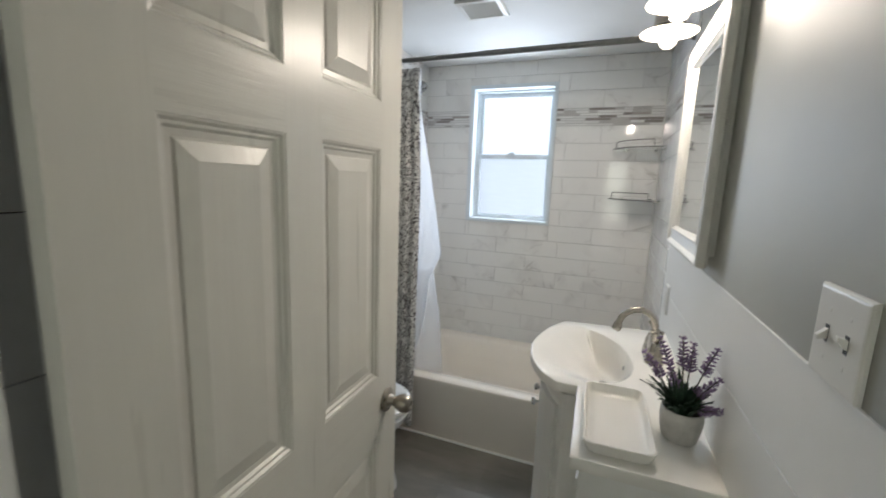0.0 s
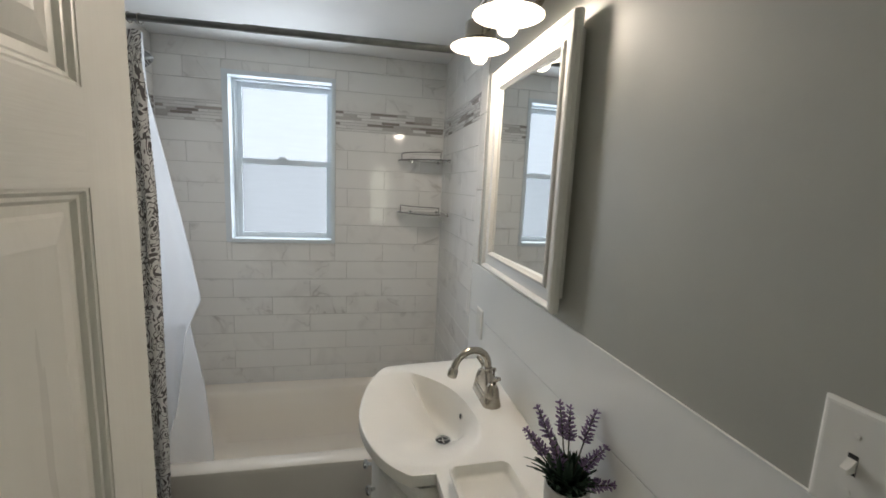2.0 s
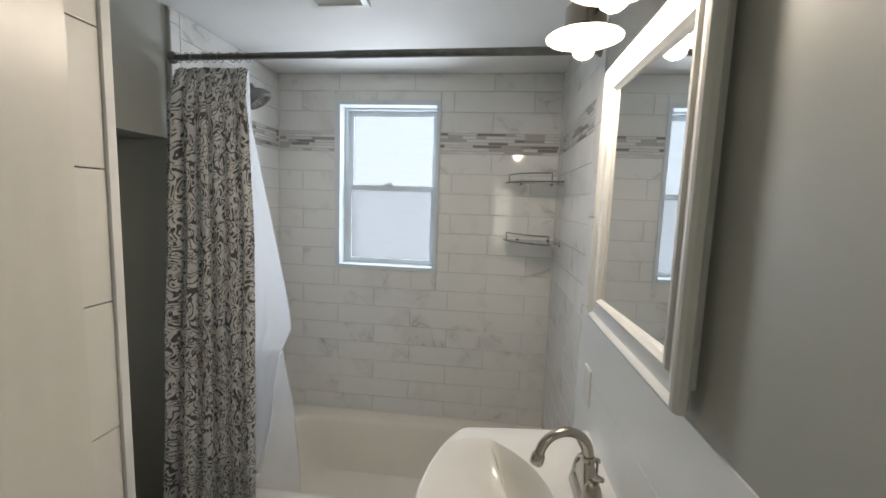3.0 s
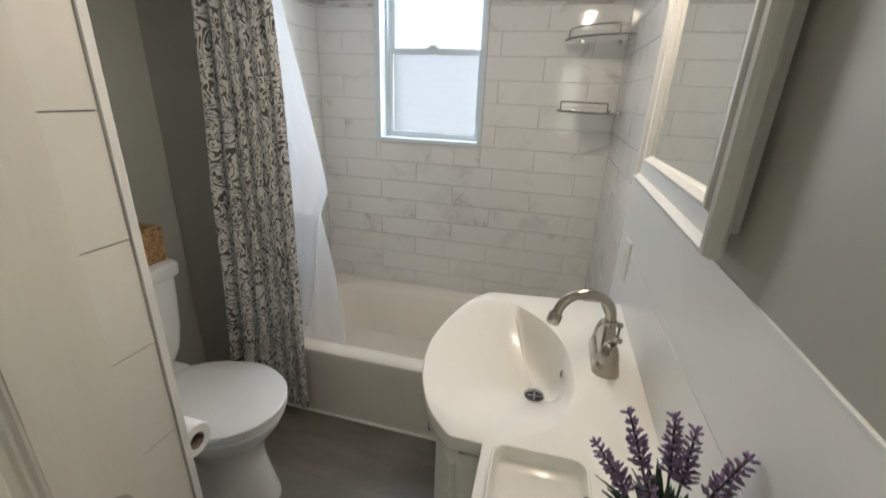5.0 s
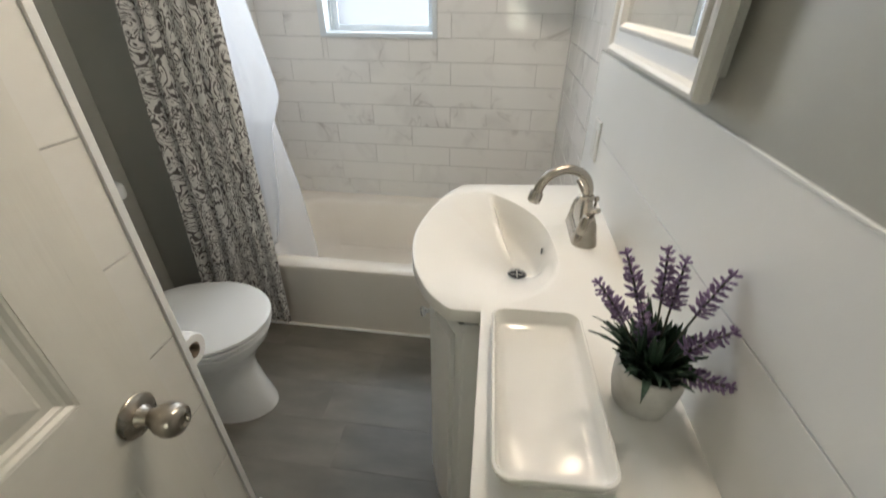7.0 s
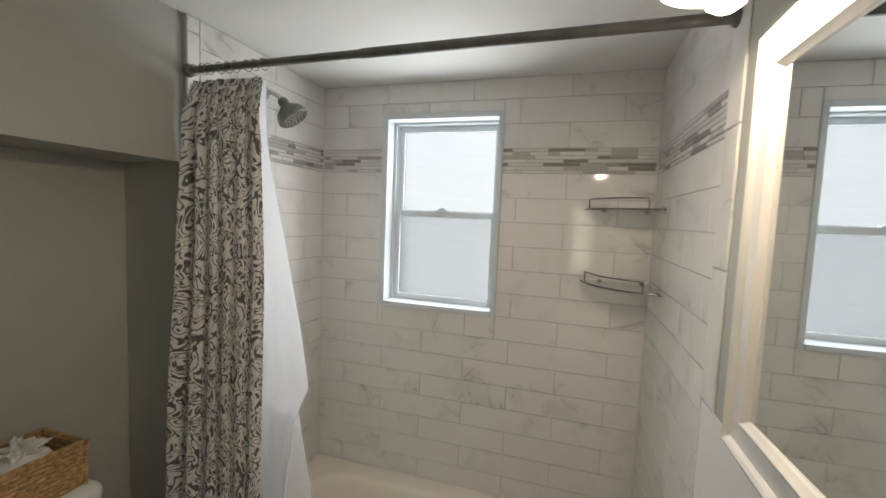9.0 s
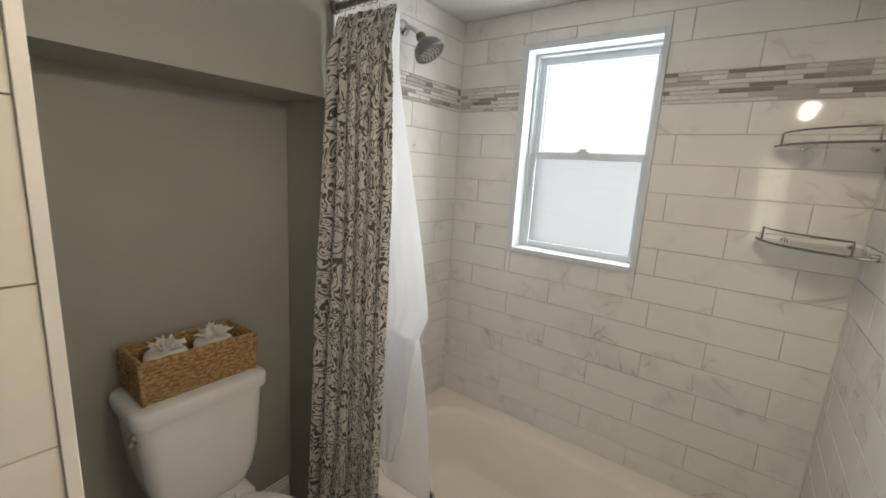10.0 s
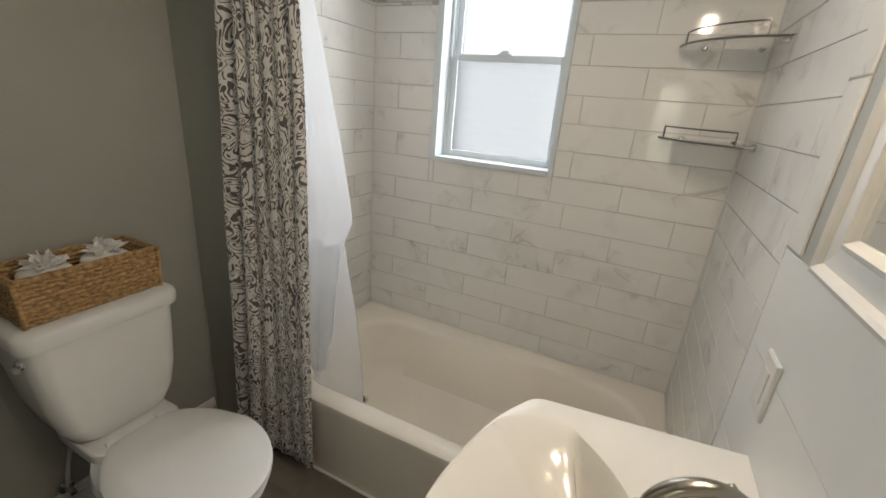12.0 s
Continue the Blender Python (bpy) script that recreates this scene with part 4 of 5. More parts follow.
def vanity_top():
    v = thing("sink", "glossy white moulded vanity top with a curved basin", "sink")
    c = DRAIN.to_2d()
    rim = smooth_loop(RIM)
    angles = [2 * math.pi * i / 420 for i in range(420)]
    for x, y in CORNERS:
        at = math.atan2(y - c.y, x - c.x) % (2 * math.pi)
        angles[min(range(420), key=lambda i: abs(angles[i] - at))] = at
    loops = []
    for poly, z in ((inset(OUT, 0.012), TOP - 0.034), (OUT, TOP - 0.030), (OUT, TOP - 0.003), (inset(OUT, 0.0009), TOP - 0.0009), (inset(OUT, 0.003), TOP)):
        loops.append([Vector((*(c + reach(poly, c, a) * Vector((math.cos(a), math.sin(a)))), z)) for a in angles])
    def lip(a):
        """Rim distance and steepness: a plain slope in front, a steep wall behind the crease."""
        da = math.degrees((a - radians(21) + math.pi) % (2 * math.pi) - math.pi)
        steep = max(0.0, min(1.0, (92 - da) / 7 if da > 0 else (125 + da) / 100))
        steep = steep * steep * (3 - 2 * steep)
        r, far = reach(rim, c, a), reach(OUT, c, a)
        return r, min(0.955 * far, r * 1.17), steep

    raw = [lip(a) for a in angles]
    n = len(raw)
    raw = [(sum(raw[(i + k) % n][0] for k in range(-9, 10)) / 19, raw[i][1], sum(raw[(i + k) % n][2] for k in range(-3, 4)) / 7) for i in range(n)]
    lips = []
    for i, (r, wide, steep) in enumerate(raw):
        near = [raw[(i + k) % n][1] for k in range(-38, 39)]
        mean = min(sum(near) / len(near), 0.97 * reach(OUT, c, angles[i]))
        lips.append((r + (mean - r) * (1 - steep), steep))
    for s, lift in ((1.03, 0.0), (1.01, 0.0005)):
        loops.append([Vector((*(c + min(r * s, 0.98 * reach(OUT, c, a)) * Vector((math.cos(a), math.sin(a)))), TOP - lift)) for a, (r, _) in zip(angles, lips)])
    for k in range(1, 17):
        s = k / 17
        ring = []
        for a, (r, steep) in zip(angles, lips):
            sharp = (1 - (1 - s) ** (1.25 + 3.6 * steep)) * (0.5 + 0.5 * min(1, s / 0.12))
            d = 0.122 * (s ** 1.25 * (1 - steep) + sharp * steep)
            rr = r * (1 - s) + 0.020 * s
            ring.append(Vector((c.x + rr * math.cos(a), c.y + rr * math.sin(a), TOP - 0.001 - d)))
        loops.append(ring)
    loops.append([Vector((c.x + 0.020 * math.cos(a), c.y + 0.020 * math.sin(a), TOP - 0.126)) for a in angles])
    part("basin", loft(loops, cap=(False, True)), sink_white, v, smooth=True)
    z = TOP - 0.1245
    ring = part("drain", lathe([(0.0255, -0.002), (0.0255, 0.0025), (0.0235, 0.0038), (0.0205, 0.001), (0.0195, -0.002)], 28, pose(c.x, c.y, z), cap=(False, False)), chrome, v, smooth=True)
    # flat black disc in place of the shaded well
    part("drain_well", lathe([(0.0202, -0.0005), (0.001, -0.0006)], 24, pose(c.x, c.y, z)), black_hole, ring)
    part("stopper", boxes((c.x - 0.0165, c.x + 0.0165, c.y - 0.002, c.y + 0.002, z, z + 0.0018), (c.x - 0.002, c.x + 0.002, c.y - 0.0165, c.y + 0.0165, z - 0.0002, z + 0.0022), bev=0.0004), chrome, ring)
    oa = radians(10)
    orad = reach(rim, c, oa) * 0.88 + 0.020 * 0.12
    m = pose(c.x + (orad - 0.0035) * math.cos(oa), c.y + (orad - 0.0035) * math.sin(oa), TOP - 0.052, 0, -80, 10)
    over = part("overflow_ring", lathe([(0.0098, -0.002), (0.0098, 0.0010), (0.0084, 0.0016), (0.0074, 0.0002)], 20, m, cap=(False, False)), chrome, v, smooth=True)
    # black disc painted as the shade inside the overflow
    part("overflow_hole", lathe([(0.0080, 0.0008), (0.001, 0.0009)], 16, m), black_hole, over)
    return v


vanity_top()


def vanity_cabinet():
    v = thing("vanity_cabinet", "white bow-front vanity cabinet under the sink", "cabinet")
    body = [(0.296, 1.325), (-0.040, 1.325), (-0.056, 1.345), (-0.088, 1.40), (-0.115, 1.48), (-0.127, 1.58), (-0.124, 1.68), (-0.108, 1.77), (-0.08, 1.84), (-0.06, 1.872), (0.296, 1.925)]
    legs = inset(body, 0.02)
    part("body", loft([[Vector((*p, z)) for p in poly] for poly, z in ((body, 0.06), (body, TOP - 0.07), (inset(body, -0.008), TOP - 0.055), (inset(body, -0.010), TOP - 0.035))], cap=(True, False)), paint_white, v)
    part("plinth", loft([[Vector((*p, z)) for p in legs] for z in (0.0, 0.062)]), paint_white, v)
    curve = body[2:10]

    def bowed(name, i0, i1, z0, z1, thick, label=""):
        pts = []
        for k in range(i0, i1):
            for s in range(4):
                a, b = Vector(curve[k]), Vector(curve[k + 1])
                pts.append(a.lerp(b, s / 4))
        pts.append(Vector(curve[i1]))
        centre = Vector((0.12, 1.60))
        outer = [p + (p - centre).normalized() * thick for p in pts]
        ring = lambda z: [Vector((*p, z)) for p in pts] + [Vector((*p, z)) for p in outer[::-1]]
        return part(name, loft([ring(z0), ring(z1)]), paint_white, v, label), outer

    for i0, i1, kn in ((0, 3, 2), (3, 7, 1)):
        d, outer = bowed("door", i0, i1, 0.11, 0.80, 0.016)
        p = outer[-3] if i0 == 0 else outer[2]
        away = (p - Vector((0.12, 1.60))).normalized()
        part("knob", lathe([(0.004, 0), (0.006, 0.012), (0.013, 0.016), (0.014, 0.022), (0.009, 0.027), (0.001, 0.028)], 18,
                           Matrix.Translation((*p, 0.70)) @ Vector((away.x, away.y, 0)).to_track_quat("Z", "Y").to_matrix().to_4x4()), chrome, d, smooth=True)
    part("side_panel", boxes((-0.036, 0.27, 1.3175, 1.3245, 0.07, TOP - 0.0355), bev=0.002), paint_white, v)
    return v


vanity_cabinet()


def side_cabinet():
    v = thing("side_cabinet", "narrow white cabinet beneath the side shelf of the sink", "cabinet")
    part("body", boxes((0.022, 0.296, 1.000, 1.316, 0.0, TOP - 0.036), bev=0.002), paint_white, v)
    part("front_panel", boxes((0.016, 0.0215, 1.03, 1.29, 0.10, 0.80), bev=0.002), paint_white, v)
    return v


side_cabinet()


def faucet():
    f = thing("faucet", "brushed nickel two-handle gooseneck faucet", "faucet", at=(0.222, 1.652, TOP))
    n = 10
    base = [round_rect(-0.029 + d, 0.029 - d, -0.080 + d, 0.080 - d, 0.027 - d * 0.5, z, n) for d, z in ((-0.001, 0.0), (0, 0.004), (0.001, 0.012), (0.004, 0.026), (0.007, 0.030))]
    part("base", loft(base), nickel, f, smooth=True)
    body = [round_rect(-0.020 + d, 0.020 - d, -w, w, 0.018 - d, z, n) for d, w, z in ((0, 0.070, 0.029), (0.001, 0.062, 0.045), (0.003, 0.045, 0.062), (0.006, 0.026, 0.080), (0.008, 0.014, 0.092))]
    part("body", loft(body), nickel, f, smooth=True)
    neck = [(0, 0, 0.07), (0, 0, 0.105)] + arc((-0.060, 0, 0.106), 0.060, 0, 168, 22)
    neck = [Vector(p) + Vector((0, -0.03 * max(0, -Vector(p).x) / 0.124, 0)) for p in neck]
    down = (neck[-1] - neck[-2]).normalized()
    neck.append(neck[-1] + down * 0.012)
    part("spout", tube(neck, 0.0112, 16), nickel, f, smooth=True)
    part("collar", lathe([(0.014, 0), (0.018, 0.004), (0.018, 0.010), (0.014, 0.014)], 24, pose(0, 0, 0.088)), nickel, f, smooth=True)
    q = Matrix.Translation(neck[-1] - down * 0.004) @ down.to_track_quat("Z", "Y").to_matrix().to_4x4()
    part("aerator", lathe([(0.012, -0.004), (0.0155, 0.0), (0.0155, 0.020), (0.0135, 0.023), (0.001, 0.022)], 22, q), nickel, f, smooth=True)
    for y, s in ((-0.052, -1), (0.052, 1)):
        hub = part("handle_hub", lathe([(0.024, 0.028), (0.023, 0.040), (0.019, 0.056), (0.014, 0.068), (0.010, 0.072), (0.001, 0.073)], 22, pose(0, y, 0)), nickel, f, smooth=True)
        part("lever", tube([(0.002, y, 0.068), (0.004, y + s * 0.008, 0.082), (-0.004 * s, y + s * 0.022, 0.096), (-0.010 * s, y + s * 0.033, 0.101)], [0.006, 0.0075, 0.008, 0.006], 12), nickel, hub, smooth=True)
    part("lift_rod", tube([(0.022, 0, 0.03), (0.022, 0, 0.085)], 0.003, 8), nickel, f, smooth=True)
    part("lift_knob", lathe([(0.003, 0.085), (0.007, 0.089), (0.006, 0.096), (0.001, 0.098)], 14, pose(0.022, 0, 0)), nickel, f, smooth=True)
    return f


faucet()


def tray():
    t = thing("tray", "shallow rectangular cream ceramic tray on the vanity", "tray", at=(0.094, 1.145, TOP))
    hx, hy = 0.076, 0.153
    rings = [round_rect(-hx + i, hx - i, -hy + i, hy - i, max(0.006, 0.022 - i * 0.4), z, 8) for i, z in
             ((0.022, 0.001), (0.012, 0.002), (0.007, 0.008), (0.002, 0.024), (0.0, 0.031), (0.0012, 0.033), (0.0045, 0.033), (0.006, 0.030), (0.010, 0.012), (0.015, 0.0075), (0.03, 0.0065))]
    part("dish", loft(rings), glaze, t, smooth=True)
    part("foot_ring", loft([round_rect(-hx + i, hx - i, -hy + i, hy - i, 0.02, z, 8) for i, z in ((0.020, 0.0), (0.019, 0.0018))]), glaze, t, smooth=True)
    t.rotation_euler = (0, 0, radians(1.6))
    return t


tray()


def lavender_pot():
    rnd = random.Random(21)
    cx, cy = 0.234, 1.152
    t = thing("lavender_pot", "artificial lavender in a small pale concrete pot", "plant", at=(cx, cy, TOP))
    part("pot", lathe([(0.002, 0.0), (0.034, 0.0), (0.038, 0.004), (0.044, 0.030), (0.046, 0.055), (0.0455, 0.076), (0.043, 0.078), (0.041, 0.074), (0.040, 0.06), (0.002, 0.058)], 40), concrete, t, smooth=True)
    part("soil", lathe([(0.040, 0.062), (0.02, 0.066), (0.002, 0.067)], 24), moss, t)
    bm = bmesh.new()
    for i in range(135):
        a, lean, ln, w = rnd.uniform(0, 6.283), rnd.uniform(0.05, 0.95), rnd.uniform(0.055, 0.105), rnd.uniform(0.0046, 0.0074)
        if math.cos(a) > 0.1:
            lean, ln = lean * 0.8, min(ln, 0.068)
        r0 = rnd.uniform(0.0, 0.026)
        d, side = Vector((math.cos(a), math.sin(a), 0)), Vector((-math.sin(a), math.cos(a), 0))
        p, rows = d * r0 + Vector((0, 0, 0.062)), []
        for k in range(5):
            s = k / 4
            th = lean * (0.55 + 0.65 * s)
            q = p + d * (ln * s * math.sin(th)) + Vector((0, 0, ln * s * math.cos(th)))
            ww = w * (1 - abs(2 * s - 0.8) ** 1.6 * 0.6) * (1 if k < 4 else 0.12)
            rows.append((bm.verts.new(q - side * ww), bm.verts.new(q + d * 0.0012 + Vector((0, 0, -0.0012))), bm.verts.new(q + side * ww)))
        for r1, r2 in zip(rows, rows[1:]):
            bm.faces.new((r1[0], r1[1], r2[1], r2[0]))
            bm.faces.new((r1[1], r1[2], r2[2], r2[1]))
    tagged(part("leaves", bm, leaf_green, t, "dark green narrow leaves"), kind="stuff")
    tips = [(-0.056, 0.045, 0.220), (-0.010, 0.040, 0.230), (0.013, 0.036, 0.220), (0.053, 0.006, 0.225), (0.055, -0.034, 0.172), (0.057, -0.066, 0.116), (-0.090, 0.018, 0.190), (-0.032, 0.012, 0.160)]
    for k, (x, y, z) in enumerate(tips):
        top = Vector((x, y, z))
        root = Vector((x * 0.12, y * 0.12, 0.062))
        mid = Vector((x * 0.45, y * 0.45, 0.062 + (z - 0.062) * 0.55))
        curve = [(root * (1 - s) ** 2 + mid * (2 * s * (1 - s)) + top * s * s) for s in [i / 12 for i in range(13)]]
        st = part("stem", tube(curve, 0.0015, 6), stem_green, t, smooth=True)
        bm = bmesh.new()
        dirn = (curve[-1] - curve[-2]).normalized()
        e1 = dirn.orthogonal().normalized()
        e2 = dirn.cross(e1)
        span = 0.064 if k not in (5, 7) else 0.052
        levels = 8 if k not in (5, 7) else 7
        for lv in range(levels):
            u = lv / (levels - 1)
            c0 = top - dirn * span * (1 - u) ** 0.9
            rad = 0.0155 * (1 - 0.42 * u)
            num = 9 if lv < levels - 2 else 6
            for i in range(num):
                a = 6.283 * i / num + lv * 0.9 + rnd.uniform(-0.3, 0.3)
                od = (e1 * math.cos(a) + e2 * math.sin(a))
                out_d = (od + dirn * rnd.uniform(0.25, 0.75)).normalized()
                ln = rad * rnd.uniform(0.75, 1.3)
                m = Matrix.Translation(c0 + od * 0.0008 + dirn * rnd.uniform(-0.002, 0.002)) @ out_d.to_track_quat("Z", "Y").to_matrix().to_4x4()
                lathe([(0.0006, 0), (0.0014, ln * 0.3), (0.0019, ln * 0.62), (0.0015, ln * 0.86), (0.0003, ln)], 5, m, bm)
        lathe([(0.0016, -0.004), (0.0022, 0.003), (0.0005, 0.009)], 6, Matrix.Translation(top) @ dirn.to_track_quat("Z", "Y").to_matrix().to_4x4(), bm)
        part("flower_spike", bm, lavender, st, "dusty purple flower spike")
    return t


lavender_pot()


# ---- mirror, light, switches ----
def mirror():
    my0, my1, mz0, mz1, xf, xb = 1.330, 1.896, 1.270, 1.952, 0.252, XR - 0.0005
    f = thing("mirror", "rectangular wall mirror in a wide white moulded frame", "mirror")
    bm = bmesh.new()
    rings = []
    for i, x in ((0.030, xb), (0.028, xf + 0.034), (0.006, xf + 0.028), (0.0, xf + 0.022), (0.0, xf + 0.010), (0.003, xf + 0.002), (0.010, xf), (0.016, xf + 0.003), (0.022, xf + 0.009), (0.050, xf + 0.013), (0.054, xf + 0.007), (0.060, xf + 0.006), (0.064, xf + 0.011), (0.069, xf + 0.016), (0.069, xf + 0.030)):
        rings.append([Vector((x, my0 + i, mz0 + i)), Vector((x, my1 - i, mz0 + i)), Vector((x, my1 - i, mz1 - i)), Vector((x, my0 + i, mz1 - i))])
    loft(rings, bm, (True, False))
    part("mirror_frame", bm, mirror_paint, f)
    hy, hz = (my1 - my0) / 2 - 0.067, (mz1 - mz0) / 2 - 0.067
    glass = part("mirror_glass", boxes((0.0, 0.003, -hy, hy, -hz, hz)), mirror_mat, f, "clear silvered glass")
    glass.matrix_local = pose(xf + 0.0215, (my0 + my1) / 2, (mz0 + mz1) / 2, 0, 0, 1.1)
    return f


mirror()


def vanity_light():
    l = thing("vanity_light", "nickel two-light vanity fixture with wide metal shades", "wall lamp")
    X, RIM_Z, BAR = 0.165, 1.985, 2.092
    part("canopy", lathe([(0.001, 0), (0.058, 0), (0.058, 0.012), (0.050, 0.020), (0.001, 0.021)], 36, pose(XR - 0.0005, 1.626, 2.128, 0, -90)), nickel, l, smooth=True)
    part("arm", tube([(XR - 0.018, 1.626, 2.128), (0.245, 1.626, 2.128), (0.195, 1.626, 2.112), (X - 0.012, 1.626, BAR)], 0.009, 14), nickel, l, smooth=True)
    part("bar", tube([(X - 0.012, 1.462, BAR), (X - 0.012, 1.802, BAR)], 0.0068, 14), nickel, l, smooth=True)
    for y in (1.457, 1.795):
        part("bar_end", lathe([(0.001, 0), (0.0095, 0.002), (0.0095, 0.012), (0.001, 0.014)], 16, pose(X - 0.012, y, BAR, -90)), nickel, l, smooth=True)
    for y in LAMP_Y:
        m = pose(X, y, RIM_Z)
        part("stem", tube([(X - 0.012, y, BAR + 0.004), (X - 0.008, y, BAR - 0.02), (X, y, BAR - 0.036)], 0.009, 14), nickel, l, smooth=True)
        shade = part("shade", lathe([(0.008, 0.076), (0.040, 0.074), (0.047, 0.068), (0.048, 0.030), (0.049, 0.022), (0.062, 0.016), (0.087, 0.004), (0.090, 0.001), (0.090, 0.0)], 44, m, cap=(True, False)), nickel, l, smooth=True)
        part("reflector", lathe([(0.0896, 0.0002), (0.086, 0.003), (0.061, 0.0145), (0.046, 0.021), (0.044, 0.056), (0.012, 0.060), (0.001, 0.060)], 44, m, cap=(False, True)), lamp_enamel, shade, "pale enamel inside", smooth=True)
        part("socket", lathe([(0.001, 0.0595), (0.015, 0.0595), (0.015, 0.054), (0.012, 0.050), (0.001, 0.050)], 20, m), paint_white, shade, smooth=True)
        bulb = part("bulb", lathe([(0.012, 0.050), (0.013, 0.022), (0.020, 0.002), (0.028, -0.014), (0.029, -0.024), (0.024, -0.038), (0.013, -0.046), (0.001, -0.048)], 28, m), bulb_glass, shade, "clear glass bulb, lit", smooth=True)
        bulb.visible_shadow = False
    return l


vanity_light()


def switch_plate():
    s = thing("switch_plate", "white double light switch plate on the grey wall", "light switch")
    y0, y1, z0, z1 = 0.660, 0.775, 1.2425, 1.3605
    x = XR - 0.0004
    bm = loft([[Vector((xx, a, b)) for a, b in ((y0 + i, z0 + i), (y1 - i, z0 + i), (y1 - i, z1 - i), (y0 + i, z1 - i))] for xx, i in ((x, 0), (x - 0.004, 0.0), (x - 0.0065, 0.003), (x - 0.007, 0.006))])
    part("plate", bm, plastic_white, s)
    for y, up in ((0.7405, -1), (0.6945, 1)):
        part("toggle", loft([[Vector((xx, y + a, 1.3015 + up * lift + b)) for a, b in ((-w, -h), (w, -h), (w, h), (-w, h))] for xx, w, h, lift in ((x - 0.0066, 0.0040, 0.0065, 0), (x - 0.009, 0.0040, 0.006, 0.001), (x - 0.0165, 0.0033, 0.0032, 0.006), (x - 0.0172, 0.0027, 0.0026, 0.006))]), plastic_white, s)
        # flat black plate standing in for the shade around the toggle
        part("slot", boxes((x - 0.0074, x - 0.0069, y - 0.0044, y + 0.0044, 1.2905, 1.3125)), black_hole, s)
        for z in (1.2715, 1.3315):
            part("screw", lathe([(0.0032, 0), (0.003, 0.0008), (0.001, 0.001)], 12, pose(x - 0.0069, y, z, 0, -90)), plastic_white, s)
    return s


switch_plate()


def outlet_plate():
    s = thing("outlet_plate", "white outlet cover on the boards beside the tub", "outlet")
    y0, y1, z0, z1, x = 1.958, 2.030, 0.962, 1.079, XR - 0.0045
    part("plate", loft([[Vector((xx, a, b)) for a, b in ((y0 + i, z0 + i), (y1 - i, z0 + i), (y1 - i, z1 - i), (y0 + i, z1 - i))] for xx, i in ((x, 0), (x - 0.004, 0.0), (x - 0.0065, 0.003), (x - 0.007, 0.006))]), plastic_white, s)
    part("receptacle", boxes((x - 0.0095, x - 0.0068, 1.977, 2.011, 0.989, 1.053), bev=0.001), plastic_white, s)
    return s


outlet_plate()


def ceiling_vent():
    v = thing("ceiling_vent", "white square exhaust fan grille with slats", "vent")
    x0, x1, y0, y1 = -0.680, -0.478, 1.942, 2.148
    bm = bmesh.new()
    for r in ((x0, x1, y0, y0 + 0.022), (x0, x1, y1 - 0.022, y1), (x0, x0 + 0.022, y0 + 0.022, y1 - 0.022), (x1 - 0.022, x1, y0 + 0.022, y1 - 0.022)):
        box(bm, *r, ZC - 0.014, ZC - 0.0005, 0.003)
    part("grille_frame", bm, plastic_white, v)
    # black sheet standing in for the unlit space behind the slats
    part("backing", boxes((x0 + 0.02, x1 - 0.02, y0 + 0.02, y1 - 0.02, ZC - 0.0035, ZC - 0.001)), black_hole, v)
    for i in range(15):
        x = x0 + 0.027 + i * 0.0108
        bm = boxes((-0.0009, 0.0009, y0 + 0.021, y1 - 0.021, -0.0045, 0.0045))
        ob = part("slat", bm, plastic_white, v)
        ob.matrix_local = pose(x, 0, ZC - 0.009, 0, 30)
    return v


ceiling_vent()


# ---- boards, planks, tiles ----
def sloped_board(parent, mat, x0, x1, y0, y1, zl0, zl1, zr0, zr1):
    """A wall board along y, whose edges may run slightly out of level; thickness in x."""
    e = 0.0003
    bm = bmesh.new()
    ring = lambda x, i: [Vector((x, y0 + i, zl0 + i)), Vector((x, y1 - i, zr0 + i)), Vector((x, y1 - i, zr1 - i)), Vector((x, y0 + i, zl1 - i))]
    loft([ring(x0, 0), ring(x1 - math.copysign(e, x1 - x0), 0), ring(x1, e)], bm)
    return part("board", bm, mat, parent)


def wall_boards():
    # beside the door: full height
    zs = [0.0, 0.215, 0.415, 0.614, 0.813, 1.014, 1.213, 1.416, 1.616, 1.816, 2.016, ZC - 0.001]
    for a, b in zip(zs, zs[1:]):
        # dark strip behind each gap, in place of its shadow
        part("joint", boxes((STUB - 0.0079, STUB - 0.0072, 0.304, 1.249, b - 0.003, b + 0.003)), joint_shade_mat, wall_stub)
        sloped_board(wall_stub, board_cream, STUB - 0.0078, STUB, 0.303, 1.2495, a + 0.0011, b - 0.0011, a + 0.0011, b - 0.0011)
    # behind the vanity: up to a cap
    yl, yr = 0.303, 2.152
    rows = [(0.0, 0.0), (0.215, 0.205), (0.42, 0.40), (0.63, 0.60), (0.85, 0.82), (1.082, 1.035), (1.242, 1.242)]
    for (a0, a1), (b0, b1) in zip(rows, rows[1:]):
        if b0 < 1.2:
            # same painted gap shadow, following the slope of the boards
            groove_shade = loft([[Vector((x, yl + 0.001, b0 - 0.003)), Vector((x, yr - 0.001, b1 - 0.003)), Vector((x, yr - 0.001, b1 + 0.003)), Vector((x, yl + 0.001, b0 + 0.003))] for x in (XR - 0.0003, XR - 0.0009)])
            part("joint", groove_shade, joint_shade_mat, wall_right)
        sloped_board(wall_right, board_paint, XR - 0.0002, XR - 0.004, yl, yr, a0 + 0.0011, b0 - 0.0011, a1 + 0.0011, b1 - 0.0011)
    part("board_cap", boxes((XR - 0.005, XR - 0.0003, yl, yr, 1.2415, 1.2445), bev=0.0008), board_paint, wall_right)


wall_boards()


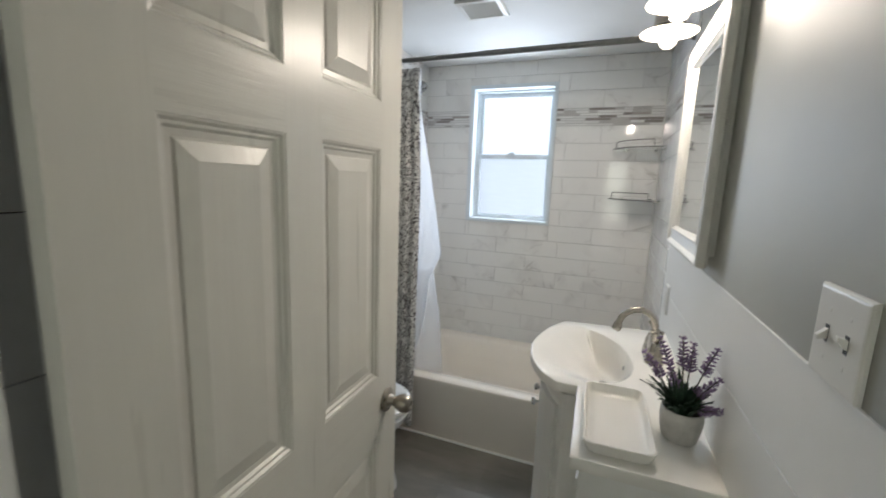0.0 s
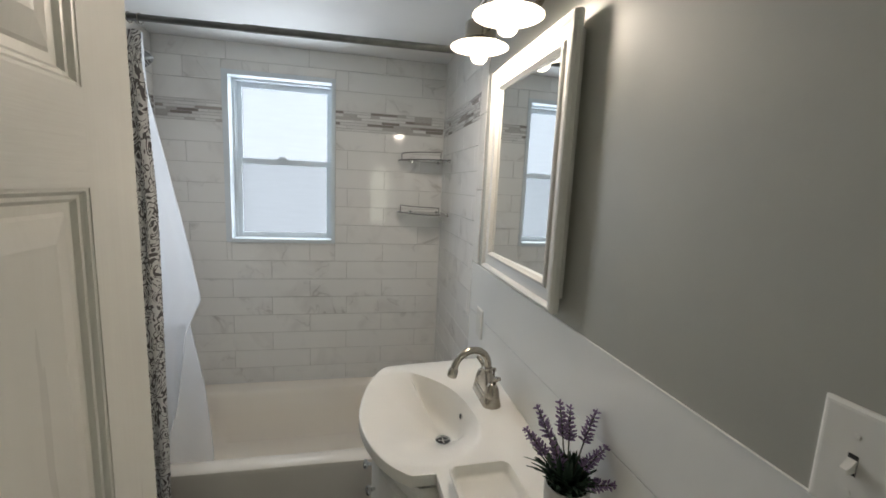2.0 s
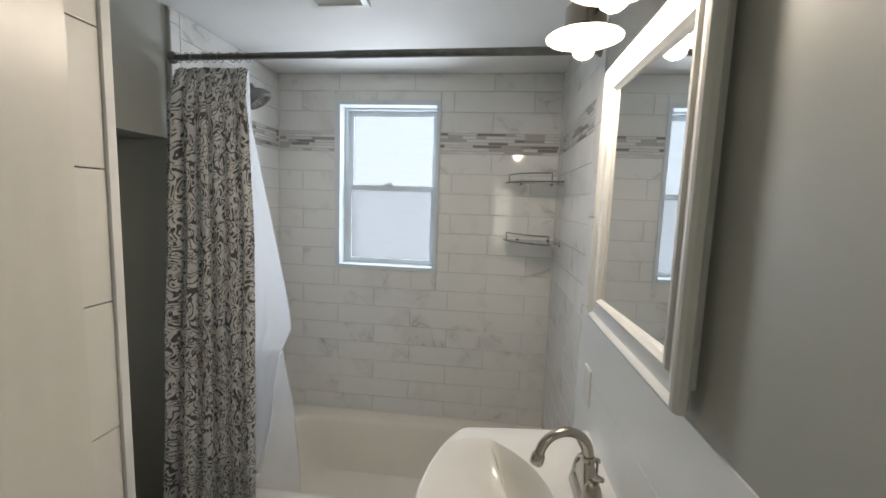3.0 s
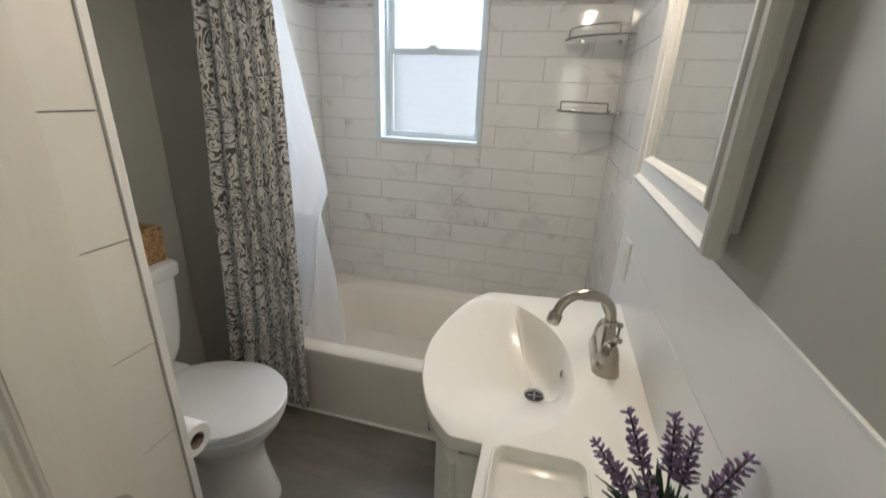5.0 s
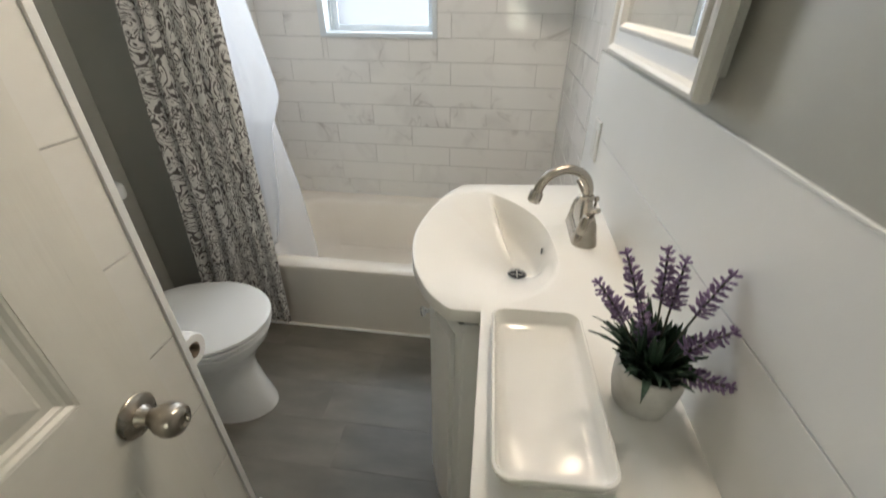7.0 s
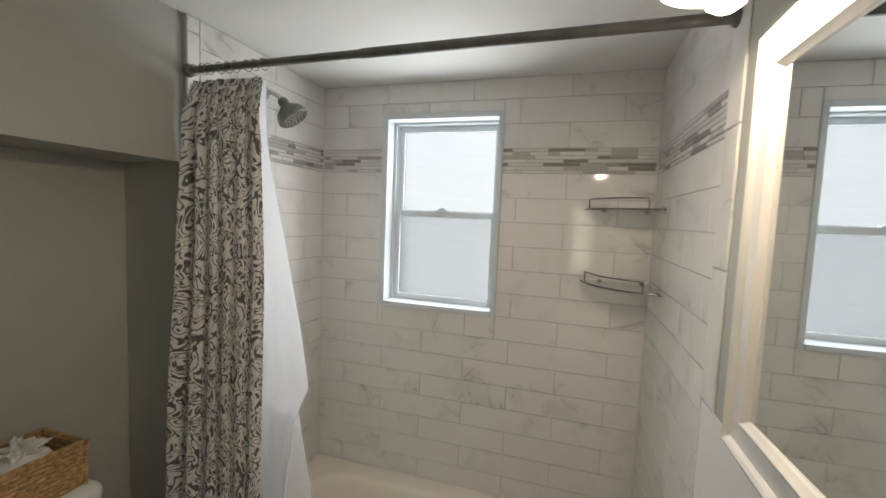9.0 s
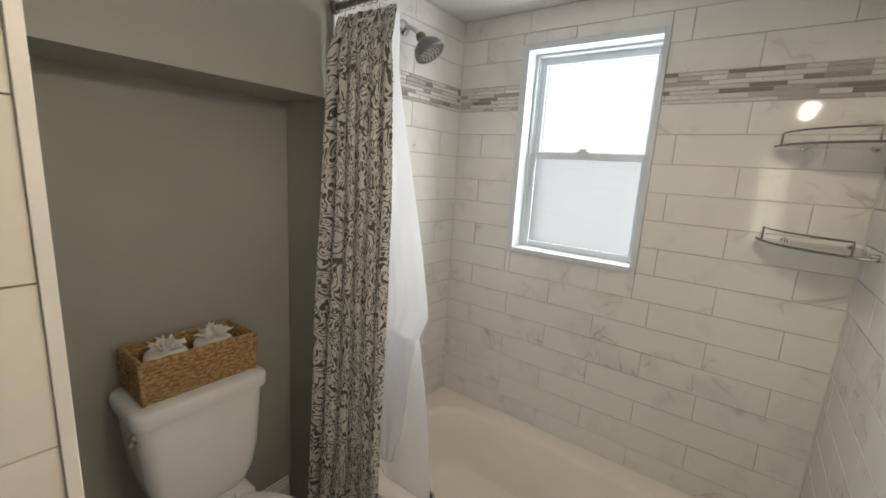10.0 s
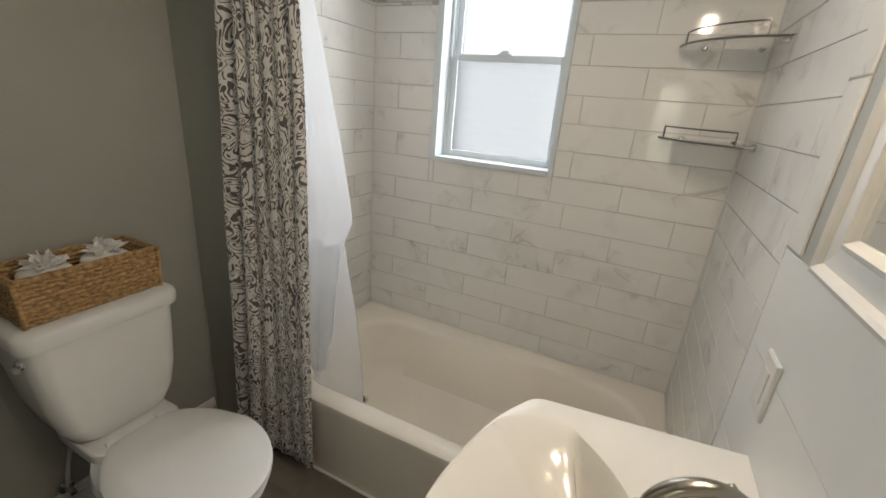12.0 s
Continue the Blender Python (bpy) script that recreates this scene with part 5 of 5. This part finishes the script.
def floor_planks():
    rnd = random.Random(9)
    w, ln = 0.178, 1.22
    y = -1.2
    shared = {}
    while y < FRONT:
        y1 = min(y + w, FRONT + 0.02)
        x = -1.52 - rnd.uniform(0, ln)
        while x < 1.15:
            a, b = max(x, -1.52), min(x + ln, 1.15)
            if b - a > 0.03:
                key = (round(b - a, 3), round(y1 - y, 3))
                if key not in shared:
                    shared[key] = mesh_of("plank", box(bmesh.new(), -key[0] / 2 + 0.0002, key[0] / 2 - 0.0002, -key[1] / 2 + 0.0002, key[1] / 2 - 0.0002, -0.0075, 0.0, 0.0003, 1), wood_mat)
                ob = new("plank", shared[key])
                ob.parent, ob.location = floor, ((a + b) / 2, (y + y1) / 2, 0)
            x += ln
        y += w


floor_planks()

ROW, LONG, BASE = 0.1062, 0.4145, 0.3558
tile_meshes = {}


def put_tile(parent, name, mat, c, du, w, h, thick, bev, tip=0.0, tilt=0.0):
    """One tile centred at c; du is the wall's direction along which its width runs; it stands proud towards the room."""
    key = (name, round(w, 4), round(h, 4))
    if key not in tile_meshes:
        tile_meshes[key] = mesh_of(name, box(bmesh.new(), -w / 2, w / 2, -thick, 0.001, -h / 2, h / 2, bev, 1), mat)
    ob = new(name, tile_meshes[key])
    ob.parent = parent
    ob.matrix_local = Matrix.Translation(c) @ pose(0, 0, 0, 0, 0, du) @ pose(0, 0, 0, tip, 0, tilt)


def cut(rect, hole):
    """What is left of a rectangle beside a hole, as rectangles."""
    x0, x1, z0, z1 = rect
    a0, a1, b0, b1 = hole
    if x1 <= a0 or x0 >= a1 or z1 <= b0 or z0 >= b1:
        return [rect]
    out = []
    if x0 < a0:
        out.append((x0, a0, z0, z1))
    if x1 > a1:
        out.append((a1, x1, z0, z1))
    m0, m1 = max(x0, a0), min(x1, a1)
    if z0 < b0:
        out.append((m0, m1, z0, b0))
    if z1 > b1:
        out.append((m0, m1, b1, z1))
    return out


def tile_wall(parent, u0, u1, joint_a, place, turn, hole, seed):
    """Rows of tiles in running bond from the tub to the ceiling, with a mosaic band."""
    rnd = random.Random(seed)
    g = 0.0011
    r = 0
    while True:
        z0, z1 = BASE + r * ROW, BASE + (r + 1) * ROW
        if z0 >= ZC - 0.004:
            break
        z1 = min(z1, ZC - 0.001)
        z0 = max(z0, 0.371)
        if r == 14:
            cuts = [z0 + (z1 - z0) * q for q in (0, 0.13, 0.29, 0.43, 0.57, 0.71, 0.87, 1.0)]
            for k in range(7):
                u = u0 - rnd.uniform(0, 0.1)
                while u < u1:
                    ln = rnd.choice((0.05, 0.075, 0.10) if k in (1, 5) else (0.05, 0.10, 0.15))
                    for a, b, c, d in cut((max(u, u0), min(u + ln, u1), cuts[k], cuts[k + 1]), hole):
                        if b - a > 0.006:
                            put_tile(parent, "mosaic_strip", strip_mat, place((a + b) / 2, (c + d) / 2), turn, b - a - 0.0018, d - c - 0.0028, 0.0045, 0.0008, rnd.uniform(-2.6, 2.6), rnd.uniform(-0.5, 0.5))
                    u += ln
        else:
            shift = joint_a if r % 2 else joint_a + LONG / 2
            u = shift - LONG * math.ceil((shift - u0) / LONG)
            while u < u1:
                for a, b, c, d in cut((max(u, u0), min(u + LONG, u1), z0, z1), hole):
                    if b - a > 0.012 and d - c > 0.008:
                        put_tile(parent, "tile", tile_mat, place((a + b) / 2, (c + d) / 2), turn, b - a - 2 * g, d - c - 2 * g, 0.004, 0.0009)
                u += LONG
        r += 1


HOLE = (WX0, WX1, WZ0, WZ1)
NONE = (9, 9.1, 9, 9.1)
tile_wall(wall_back, XL, XR, -0.046, lambda u, z: (u, YB + 0.004, z), 0, HOLE, 1)
tile_wall(wall_wing, FRONT + 0.052, YB, 2.55, lambda u, z: (XL - 0.004, u, z), 90, NONE, 2)
tile_wall(wall_right, 2.158, YB, 2.42, lambda u, z: (XR, u, z), -90, NONE, 3)


def edge_tiles(parent, x, turn, y0, y1, z_from):
    z = z_from
    while z < ZC - 0.01:
        z1 = min(z + 0.305, ZC - 0.001)
        put_tile(parent, "edge_tile", tile_mat, (x, (y0 + y1) / 2, (z + z1) / 2), turn, y1 - y0 - 0.002, z1 - z - 0.002, 0.0055, 0.0025)
        z = z1


edge_tiles(wall_right, XR, -90, 2.072, 2.157, 1.247)
edge_tiles(wall_wing, XL - 0.004, 90, FRONT + 0.001, FRONT + 0.051, 0.371)
